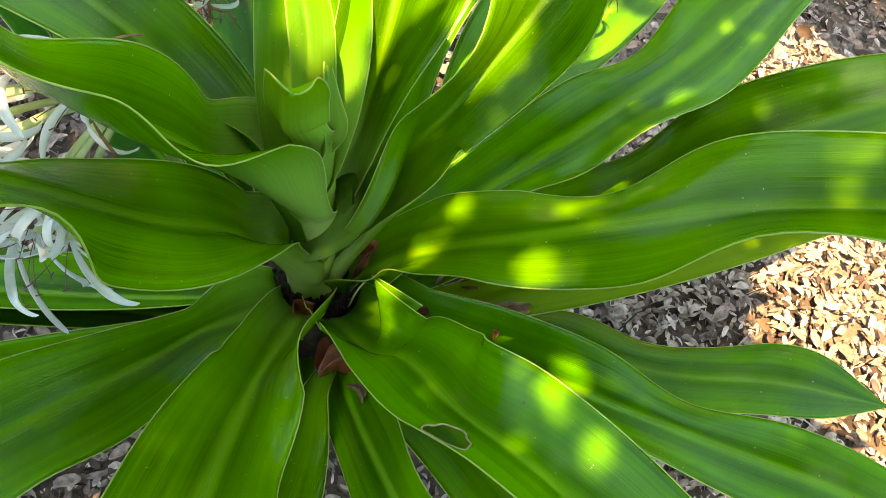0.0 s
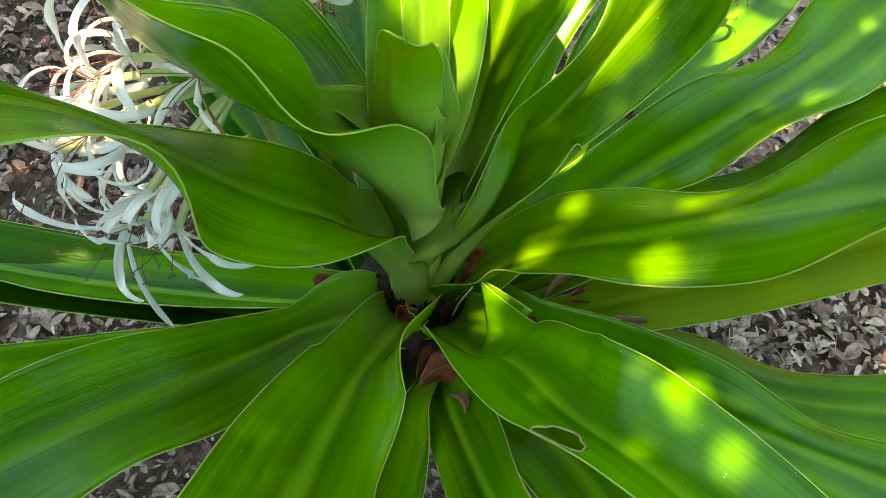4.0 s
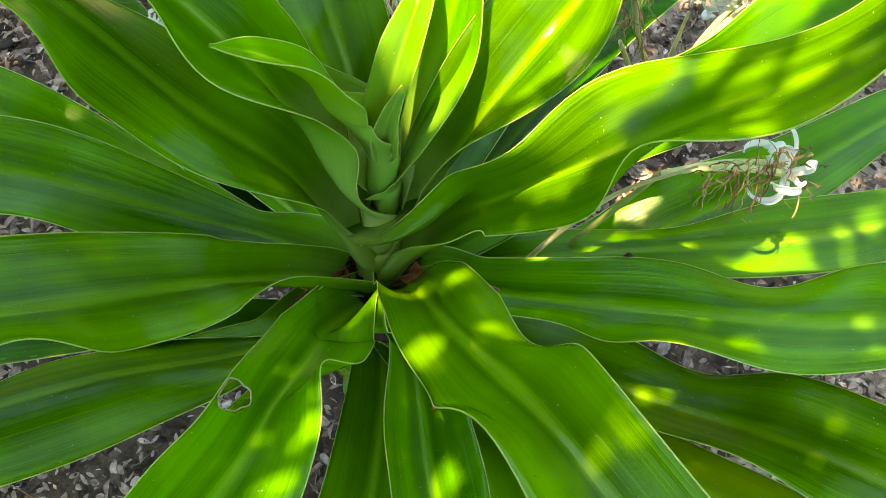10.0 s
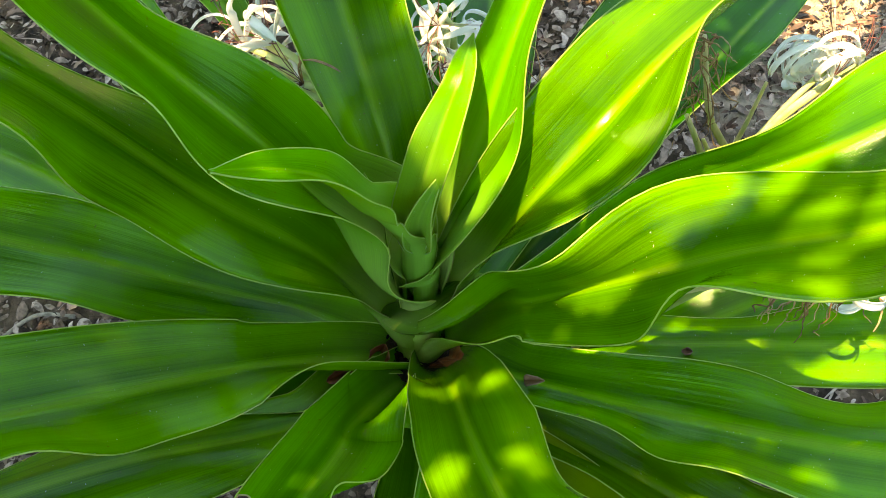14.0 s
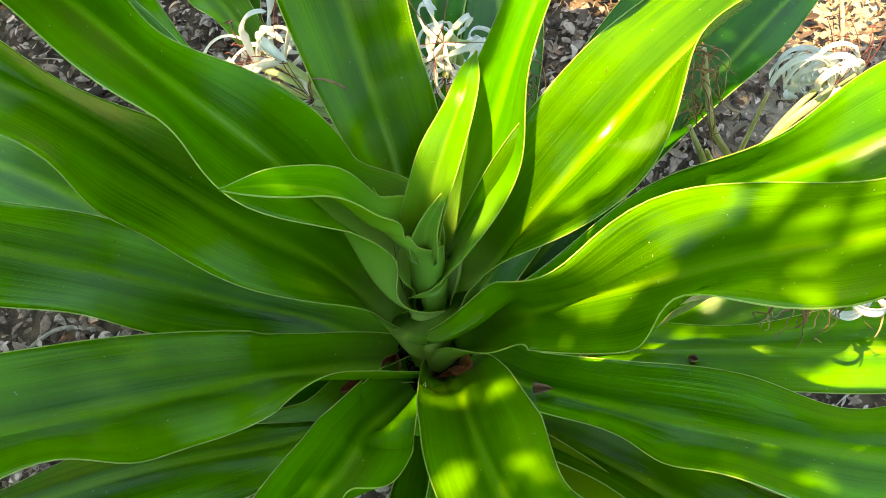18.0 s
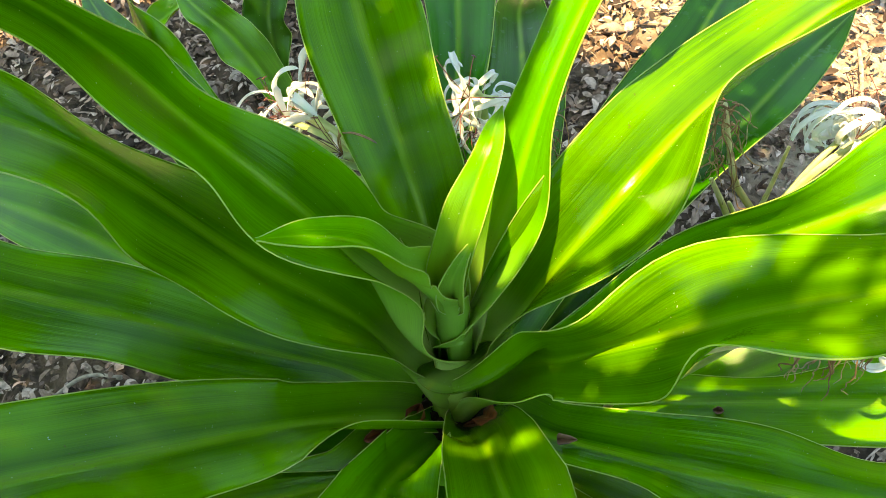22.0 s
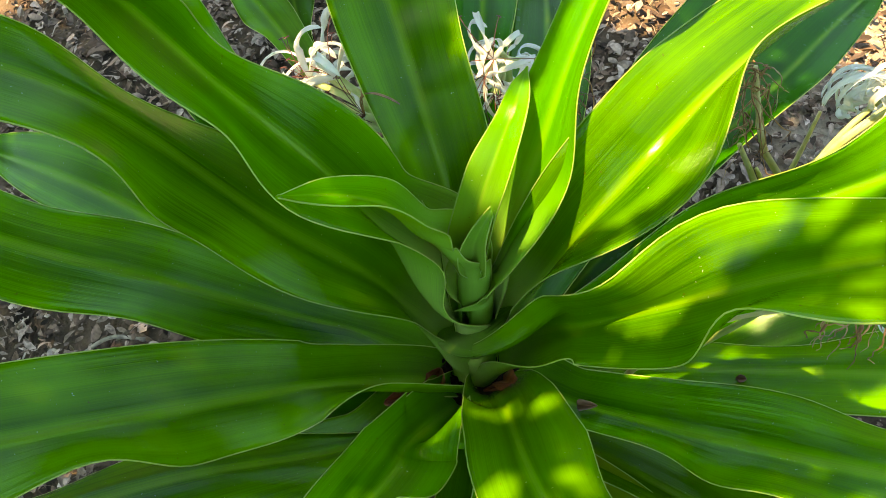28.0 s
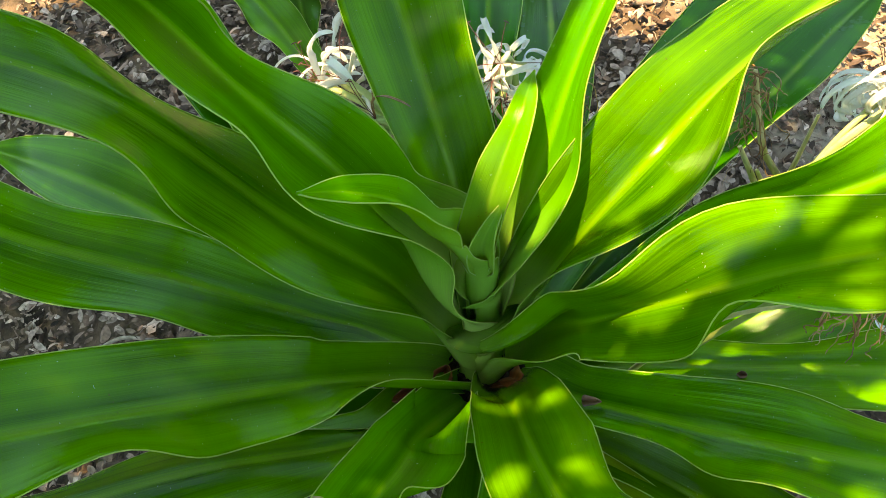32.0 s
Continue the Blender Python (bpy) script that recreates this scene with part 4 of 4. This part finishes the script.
def floret(cluster, joint, mouth, rng, petal=0.085, wilted=0.0, width=0.0105, sag=0.15, curl=0.5, free=None):
    """One flower: a tube from the joint to its mouth, six recurved straps and six filaments; free: the side where no leaf is in the way."""
    joint, mouth = Vector(joint), Vector(mouth)
    way = (mouth - joint).normalized()
    mid = (joint + mouth) / 2 + Vector((0, 0, 0.012))
    tube = part("floret", tube_mesh("floret", glide([joint, mid, mouth], np.linspace(0, 1, 12)), np.linspace(0.0032, 0.0042, 12), 8), WILT if wilted > 0.7 else TUBE, cluster)
    side = way.cross(Vector((0.3, 0.2, 1))).normalized()
    for k in range(6):
        a = k * math.pi / 3 + rng.uniform(-0.25, 0.25)
        away = Matrix.Rotation(a, 3, way) @ side
        if free and away.dot(Vector(free)) < 0:
            away = away - 2 * away.dot(Vector(free)) * Vector(free)
        dead = rng.random() < wilted
        loose = rng.random() < 1.0 - curl
        line = arc(mouth, way * rng.uniform(0.3, 0.9) + away * 0.7, away * 0.4 - way + Vector((rng.gauss(0, 0.3), rng.gauss(0, 0.3), 0)), petal * rng.uniform(1.0, 1.4),
                   rng.uniform(40, 130) if loose or dead else rng.uniform(150, 290), n=26, sag=sag * (3.5 if dead else 2.6 if loose else 0.6))
        part("petal", ribbon(line, (0.003 if dead else width) * rng.uniform(0.85, 1.1), 0.5, away), WILT if dead else PETAL, tube)
    for k in range(6):
        a = k * math.pi / 3 + 0.5 + rng.uniform(-0.3, 0.3)
        away = Matrix.Rotation(a, 3, way) @ side
        if free and away.dot(Vector(free)) < 0:
            away = away - 2 * away.dot(Vector(free)) * Vector(free)
        line = arc(mouth, way + away * rng.uniform(0.3, 0.9), away, petal * rng.uniform(0.55, 0.85), rng.uniform(10, 60), n=9, sag=sag * 0.5)
        part("filament", tube_mesh("filament", line, 0.00045, 5), WILT if wilted > 0.7 else FILAMENT, tube)
        tip, bk = Vector(line[-1]), Vector(line[-2])
        cross = (tip - bk).cross(Vector((0, 0.4, 1))).normalized() * 0.0038
        part("anther", tube_mesh("anther", [tip - cross, tip + Vector((0, 0, 0.001)), tip + cross], 0.0007, 5), FILAMENT, tube)
    return tube


def flower_cluster(label, foot, joint, mouths, wilted, seed, stalk=STALK, petal=0.085, thick=0.009, width=0.0105, curl=0.5, free=None):
    rng = random.Random(seed)
    cluster = tagged(new("flower_cluster"), label, "flower", "lily flowers")
    mid = ((foot[0] + joint[0]) / 2 + 0.02, (foot[1] + joint[1]) / 2 + 0.02, (foot[2] + joint[2]) / 2 + 0.05)
    part("stalk", tube_mesh("stalk", glide([foot, mid, joint], np.linspace(0, 1, 20)), np.linspace(thick, thick * 0.65, 20), 12), stalk, cluster)
    for n, mouth in enumerate(mouths):
        floret(cluster, joint, mouth, rng, petal, wilted[n % len(wilted)], width, curl=curl, free=free)
    return cluster


flower_cluster("fresh white spider lily flowers with one wilting", (0.03, 0.10, 0.0), (0.00, 0.20, 0.70),
               [(-0.085, 0.285, 0.735), (-0.125, 0.270, 0.715), (-0.070, 0.315, 0.700), (-0.110, 0.320, 0.685), (-0.140, 0.225, 0.630), (-0.150, 0.250, 0.610), (-0.130, 0.200, 0.620),
                (-0.035, 0.215, 0.735), (-0.055, 0.270, 0.745), (-0.145, 0.290, 0.700), (-0.118, 0.235, 0.640)],
               [0.0, 0.0, 0.0, 0.0, 0.0, 0.0, 0.0, 0.6, 0.0, 0.0, 0.0], 3, petal=0.090, width=0.0088, curl=0.6)
flower_cluster("curled white spider lily flowers behind broad leaf", (0.06, 0.10, 0.0), (0.14, 0.27, 0.70),
               [(0.106, 0.236, 0.722), (0.120, 0.245, 0.735), (0.114, 0.232, 0.692), (0.128, 0.250, 0.690), (0.19, 0.25, 0.66)], [0.0, 0.0, 0.05, 0.0, 0.3], 5, petal=0.085, width=0.0068, curl=0.85)
flower_cluster("sunlit white spider lily flowers on pale stalk", (0.16, 0.03, 0.0), (0.44, 0.075, 0.59),
               [(0.530, 0.095, 0.655), (0.555, 0.095, 0.670), (0.540, 0.115, 0.650)], [0.0, 0.0, 0.05], 8, petal=0.088, width=0.0085, curl=1.0, free=(-0.47, 0.82, 0.33))

def withered(label, stalks, tops, fibres, length, seed, spread=0.03):
    """Dead flower heads: pale stalks and a tangle of thin crinkled brown fibres hanging from their tops."""
    rg = random.Random(seed)
    cluster = tagged(new("withered_flowers"), label, "flower", "withered flowers")
    for pts, thick in stalks:
        line = glide(pts, np.linspace(0, 1, 22))
        part("stalk", tube_mesh("stalk", line, thick * np.linspace(1.2, 0.35, 22), 10), STRAW, cluster)
    for k in range(fibres):
        p = Vector(rg.choice(tops)) + Vector((rg.gauss(0, 0.006), rg.gauss(0, 0.006), rg.gauss(0, 0.006)))
        d = Vector((rg.gauss(0, 0.8), rg.gauss(0, 0.8), rg.uniform(-0.6, 0.7))).normalized()
        line, n, long = [tuple(p)], 12, length * rg.uniform(0.45, 1.25)
        for i in range(n):
            d = (d + Vector((rg.gauss(0, 0.33), rg.gauss(0, 0.33), rg.gauss(0, 0.25) - 0.36))).normalized()
            p = p + d * (long / n)
            line.append(tuple(p))
        line = glide(line, np.linspace(0, 1, 30))
        part("fibre", tube_mesh("fibre", line, rg.uniform(0.0004, 0.0012) * np.linspace(1, 0.5, 30) * (1 + 0.3 * np.sin(np.arange(30) * rg.uniform(0.6, 2))), 5), WILT, cluster)
    return cluster


withered("withered lily flowers on straw-coloured stalks", [([(0.16, 0.02, 0.0), (0.30, 0.05, 0.24), (0.445, 0.085, 0.47), (0.402, 0.115, 0.62), (0.375, 0.135, 0.745)], 0.0072),
         ([(0.15, 0.03, 0.0), (0.29, 0.05, 0.26), (0.425, 0.065, 0.47), (0.392, 0.09, 0.575), (0.368, 0.11, 0.640)], 0.0078),
         ([(0.15, 0.02, 0.0), (0.30, 0.05, 0.26), (0.440, 0.065, 0.47), (0.407, 0.085, 0.560), (0.391, 0.095, 0.600)], 0.0066),
         ([(0.17, 0.03, 0.0), (0.28, 0.05, 0.28), (0.395, 0.065, 0.47), (0.440, 0.095, 0.563), (0.473, 0.125, 0.637)], 0.0060)],
         [(0.376, 0.135, 0.735), (0.374, 0.128, 0.715), (0.370, 0.115, 0.685)], 38, 0.11, 21)
withered("brown withered flowers hanging above a leaf", [([(0.09, -0.03, 0.0), (0.17, -0.06, 0.42), (0.25, -0.09, 0.64), (0.31, -0.135, 0.755)], 0.0045)],
         [(0.315, -0.150, 0.755), (0.345, -0.150, 0.745), (0.375, -0.148, 0.735), (0.40, -0.145, 0.72), (0.42, -0.14, 0.72)], 46, 0.075, 22)
withered("brown dried flower shreds drooping behind leaves", [([(0.07, 0.08, 0.0), (0.12, 0.16, 0.40), (0.19, 0.26, 0.61)], 0.005)],
         [(0.205, 0.27, 0.61), (0.20, 0.25, 0.60)], 45, 0.11, 23)
flower_cluster("small curled white lily flower beside brown shreds", (0.10, -0.05, 0.0), (0.30, -0.105, 0.70),
               [(0.43, -0.145, 0.69), (0.44, -0.13, 0.68)], [0.3, 0.3], 14, STALK, 0.06, 0.005)


# ---------------------------------------------------------------- debris caught in the leaf axils
def scrap(name, place, size, wide, turn, mat, label, curl=1.1, bow=0.28, seed=1):
    r = random.Random(seed)
    vs, fs = chip(r, size * 0.85, size * wide, curl, bow)
    vs = [(x, y, z + 0.35 * size * wide * math.sin(x / size * 7 + seed) * (0.4 + y / size)) for x, y, z in vs]
    bm = bmesh.new()
    ring = [bm.verts.new(v) for v in vs]
    for f in fs:
        bm.faces.new([ring[i] for i in f])
    bmesh.ops.subdivide_edges(bm, edges=bm.edges[:], cuts=2, use_grid_fill=True, smooth=0.7)
    bmesh.ops.solidify(bm, geom=bm.faces[:], thickness=0.0009)
    bm.transform(pose(*place, *turn))
    return tagged(part(name, bm, mat), label, "dead leaf", "scraps in the axils")


scrap("dead_leaf", (0.040, -0.034, 0.490), 0.036, 0.75, (62, 10, 25), RUST, "curled rust-orange leaf scrap at leaf base", seed=2)
scrap("dead_leaf", (0.030, -0.036, 0.470), 0.045, 0.22, (20, 15, 10), RUST, "thin curled red-brown leaf shred beside stem", seed=8)
scrap("dead_leaf", (-0.031, 0.108, 0.392), 0.045, 0.60, (25, 10, 170), RUST, "dark red dry leaf scrap beside stem", seed=3)
scrap("dead_leaf", (-0.016, 0.085, 0.404), 0.030, 0.60, (30, 20, 120), RUST, "small maroon leaf scrap beside stem", seed=13)
scrap("dead_leaf", (-0.044, 0.004, 0.449), 0.036, 0.75, (15, -20, 50), RUST, "red-brown leaf scrap in the dark axil", seed=4)
scrap("dead_leaf", (-0.088, -0.074, 0.452), 0.060, 0.55, (-40, 10, -60), RUST, "dark brown papery leaf lodged between leaves", seed=9)
scrap("dead_leaf", (-0.075, -0.052, 0.432), 0.050, 0.50, (-35, 25, -20), RUST, "dull brown leaf lodged between leaves", seed=19)
scrap("dead_leaf", (-0.116, -0.104, 0.496), 0.034, 0.35, (-30, 10, -110), TAN, "pale pinkish leaf shred between leaves", seed=21)
scrap("dead_leaf", (0.095, -0.138, 0.416), 0.060, 0.62, (10, 15, -30), TAN, "broad tan dry leaf lodged under leaf", seed=5)
scrap("dead_leaf", (0.104, -0.166, 0.408), 0.036, 0.60, (15, 5, -60), RUST, "dark red leaf scrap on yellowing leaf", seed=15)
scrap("dead_leaf", (0.074, -0.216, 0.452), 0.085, 0.22, (25, 10, -62), TAN, "narrow brown leaf strip under leaf", seed=6)
scrap("dead_leaf", (0.058, -0.178, 0.445), 0.060, 0.30, (25, 10, -55), RUST, "dark narrow leaf strip under leaf", seed=23)
scrap("dead_leaf", (0.012, -0.122, 0.462), 0.042, 0.62, (25, 10, -60), RUST, "glossy brown leaf scrap beside stem", seed=7)
scrap("dead_leaf", (-0.098, 0.010, 0.392), 0.060, 0.60, (20, 25, 15), RUST, "red-brown leaf caught between two leaves", seed=16)
scrap("dead_leaf", (0.124, -0.097, 0.502), 0.030, 0.45, (20, -30, -30), TAN, "small pale brown leaf scrap on leaf", seed=10)
scrap("dead_leaf", (0.090, -0.072, 0.500), 0.028, 0.50, (40, -10, -60), RUST, "small red-brown scrap between leaf bases", seed=18)
scrap("dead_leaf", (0.296, -0.121, 0.526), 0.014, 0.70, (20, -10, -30), TAN, "tiny dark crumb lying on a leaf", seed=24)
scrap("dead_leaf", (0.010, -0.213, 0.510), 0.016, 0.45, (20, 10, 20), RUST, "tiny brown flake lying on a leaf", seed=25)
scrap("dead_leaf", (-0.26, 0.80, 0.012), 0.06, 0.7, (30, 10, 60), RUST, "bright red-brown curled leaf on soil", seed=12)
tagged(part("dry_stalk", tube_mesh("dry_stalk", glide([(-0.012, -0.046, 0.452), (0.004, -0.047, 0.461), (0.024, -0.052, 0.468)], np.linspace(0, 1, 9)), 0.0013, 7), STRAW), "thin pale dry stalk lying in the axil", "stalk")
# a small dark beetle-like crumb with a thread, at the foot of the sheath
bm = bmesh.new()
bmesh.ops.create_icosphere(bm, subdivisions=2, radius=0.0042, matrix=pose(0.001, -0.006, 0.447) @ Matrix.Diagonal((1, 0.8, 0.9, 1)))
tagged(part("dark_seed", bm, HUMUS), "small black seed stuck on the leaf sheath", "seed")

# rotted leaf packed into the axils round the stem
# The near-black ring runs on into side gaps, standing in for their shade.
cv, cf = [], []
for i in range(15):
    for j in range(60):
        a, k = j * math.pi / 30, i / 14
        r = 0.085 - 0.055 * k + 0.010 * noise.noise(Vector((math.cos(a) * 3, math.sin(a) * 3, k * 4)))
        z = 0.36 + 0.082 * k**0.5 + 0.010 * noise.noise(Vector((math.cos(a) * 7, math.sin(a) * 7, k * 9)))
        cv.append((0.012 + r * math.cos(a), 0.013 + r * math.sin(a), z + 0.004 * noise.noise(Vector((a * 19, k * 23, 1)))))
for i in range(14):
    cf += [(i * 60 + j, i * 60 + (j + 1) % 60, (i + 1) * 60 + (j + 1) % 60, (i + 1) * 60 + j) for j in range(60)]
tagged(part("humus", grid_mesh("humus", cv, cf), HUMUS), "dark rotted leaf round the stem, also filling shaded gaps", "humus", kind="stuff")
bm = bmesh.new()
r2 = random.Random(5)
for k in range(260):
    a, d = r2.uniform(0, 6.28), r2.uniform(0.032, 0.075)
    z = 0.36 + 0.082 * max(0.0, (0.085 - d) / 0.055) ** 0.5
    bmesh.ops.create_icosphere(bm, subdivisions=1, radius=r2.uniform(0.0015, 0.0055), matrix=pose(0.012 + d * math.cos(a), 0.013 + d * math.sin(a), z + 0.004, r2.uniform(0, 90), 0, r2.uniform(0, 90)) @ Matrix.Diagonal((1, r2.uniform(0.4, 1), 0.6, 1)))
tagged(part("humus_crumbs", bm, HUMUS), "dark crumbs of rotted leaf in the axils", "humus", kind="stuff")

# ---------------------------------------------------------------- the tree overhead, whose crown gives the dappled shade
tree = tagged(new("shade_tree"), "leafy shade tree standing over the lily bed", "tree")
part("trunk", tube_mesh("trunk", glide([(-3.6, -1.2, -0.1), (-3.5, -1.1, 1.4), (-3.2, -0.9, 2.8), (-2.7, -0.5, 4.2)], np.linspace(0, 1, 24)), np.linspace(0.19, 0.09, 24), 16), TREE_BARK, tree)
for tip in ((-0.6, 0.9, 3.6), (-0.3, -0.6, 3.5), (-1.6, 1.8, 3.9), (-1.4, -1.9, 3.6)):
    part("limb", tube_mesh("limb", glide([(-2.95, -0.7, 3.5), ((tip[0] - 2.9) / 2, (tip[1] - 0.7) / 2, 3.85), tip], np.linspace(0, 1, 14)), np.linspace(0.05, 0.012, 14), 8), TREE_BARK, tree)
# gaps in the crown, as places on the level z = 0.8 that the sun reaches through them: x, y, radius
GAPS = [(0.14, 0.06, 0.045), (0.085, 0.05, 0.028), (0.2, 0.05, 0.075), (0.29, 0.085, 0.095), (0.38, 0.12, 0.11), (0.42, 0.055, 0.05), (0.48, 0.14, 0.12), (0.89, 0.75, 0.15), (0.521, 0.99, 0.14), (0.411, -0.79, 0.17), (0.881, -0.57, 0.2),
        (0.651, -0.77, 0.14), (0.151, -0.91, 0.13), (0.42, -0.178, 0.02), (-0.105, 0.290, 0.030), (0.102, 0.239, 0.02)]
# small gaps: x, y, radius of the patch of sun
NEAR_SPOTS = [(0.035, -0.114, 0.014), (-0.012, -0.094, 0.018), (-0.018, -0.197, 0.012), (-0.010, -0.217, 0.012), (0.065, -0.228, 0.007), (-0.062, -0.064, 0.011), (-0.084, -0.065, 0.009),
              (-0.100, -0.087, 0.007), (-0.113, -0.225, 0.008), (-0.118, -0.245, 0.009), (-0.123, -0.262, 0.008), (-0.159, -0.299, 0.016), (-0.168, -0.244, 0.009), (-0.154, -0.161, 0.009),
              (0.031, -0.235, 0.008), (0.192, -0.430, 0.009), (0.080, -0.386, 0.010), (0.101, -0.381, 0.007), (0.048, -0.211, 0.006), (-0.042, -0.007, 0.011),
              (-0.051, -0.278, 0.012), (-0.053, -0.297, 0.012), (0.029, -0.118, 0.010)]
SIDE_SPOTS = [(0.216, -0.268, 0.009), (0.199, -0.262, 0.007), (0.290, -0.283, 0.009), (0.346, -0.383, 0.009), (0.305, -0.410, 0.008), (0.394, -0.169, 0.010), (0.532, -0.179, 0.020),
              (0.496, -0.188, 0.012), (0.353, -0.331, 0.010), (0.386, -0.338, 0.010), (0.408, -0.339, 0.010), (0.411, -0.307, 0.007), (0.378, -0.187, 0.020), (0.469, -0.224, 0.009),
              (0.346, -0.157, 0.008), (0.419, -0.207, 0.014)]
BLADE_SPOTS = [(0.215, -0.088, 0.014), (0.204, -0.100, 0.013), (0.192, -0.103, 0.010), (0.172, -0.089, 0.010), (0.145, -0.084, 0.009), (0.167, -0.095, 0.012), (0.146, -0.083, 0.009),
               (0.235, -0.083, 0.012), (0.254, -0.088, 0.011), (0.273, -0.098, 0.011), (0.305, -0.127, 0.010), (0.311, -0.161, 0.007), (0.290, -0.193, 0.007), (0.335, -0.194, 0.012),
               (0.327, -0.204, 0.010), (0.359, -0.189, 0.014), (0.348, -0.189, 0.011), (0.276, -0.223, 0.006), (0.156, -0.056, 0.007)]
holes = np.array([*GAPS, *((x, y, max(0.003, r - 0.007)) for x, y, r in NEAR_SPOTS + SIDE_SPOTS), *((x, y, r) for x, y, r in BLADE_SPOTS)])
FAR = 1.9


def crown_leaves(name, span, step, size, seed, keep):
    rg = np.random.default_rng(seed)
    xs = np.arange(span[0], span[1], step)
    ys = np.arange(span[2], span[3], step)
    px, py = [g.ravel() for g in np.meshgrid(xs, ys)]
    px, py = px + rg.uniform(-step, step, px.size), py + rg.uniform(-step, step, px.size)
    turn = rg.uniform(0, 2 * np.pi, px.size)
    ok = keep(px, py)
    for f in (-0.5, 0.0, 0.5):
        cx, cy = px + f * size * np.cos(turn), py + f * size * np.sin(turn)
        near = np.sqrt((cx[:, None] - holes[None, :, 0]) ** 2 + (cy[:, None] - holes[None, :, 1]) ** 2) < holes[None, :, 2] + size * 0.16
        ok &= ~near.any(1)
    px, py, turn = px[ok], py[ok], turn[ok]
    lift = FAR + rg.uniform(-0.12, 0.12, px.size)
    s = np.array(SUN_TO)
    base = np.stack([px, py, np.full(px.size, 0.8)], 1) + lift[:, None] * s
    along = np.stack([np.cos(turn), np.sin(turn), rg.uniform(-0.25, 0.25, px.size)], 1) * size / 2
    across = np.stack([-np.sin(turn), np.cos(turn), rg.uniform(-0.25, 0.25, px.size)], 1) * size * 0.24
    q = np.stack([base - along, base - across, base + along * 0.3 - across * 0.9, base + along, base + along * 0.3 + across * 0.9, base + across], 1).reshape(-1, 3)
    n = len(px)
    me = grid_mesh(name, q, [(6 * i, 6 * i + 1, 6 * i + 2, 6 * i + 3, 6 * i + 4, 6 * i + 5) for i in range(n)])
    return me


dense = (-1.1, 1.25, -1.15, 1.45)
fine = (-0.36, 0.56, -0.56, 0.26)


def within(x, y, box):
    return (x > box[0]) & (x < box[1]) & (y > box[2]) & (y < box[3])


part("crown", crown_leaves("crown", fine, 0.0085, 0.033, 3, lambda x, y: np.ones(len(x), bool)), TREE_LEAF, tree)
part("crown", crown_leaves("crown", dense, 0.0145, 0.055, 4, lambda x, y: ~within(x, y, (-0.34, 0.54, -0.54, 0.24))), TREE_LEAF, tree)


def outer(x, y):
    inside = within(x, y, dense) | (np.hypot(x + 0.7, y + 0.3) > 2.1)
    wave = np.sin(x * 5.1 + 1.3 * np.sin(y * 3.7)) + np.sin(y * 4.3 + 1.1 * np.sin(x * 4.9 + 1))
    return ~inside & (wave < 0.35)


part("crown", crown_leaves("crown", (-2.8, 1.4, -2.4, 1.8), 0.045, 0.12, 6, outer), TREE_LEAF, tree)
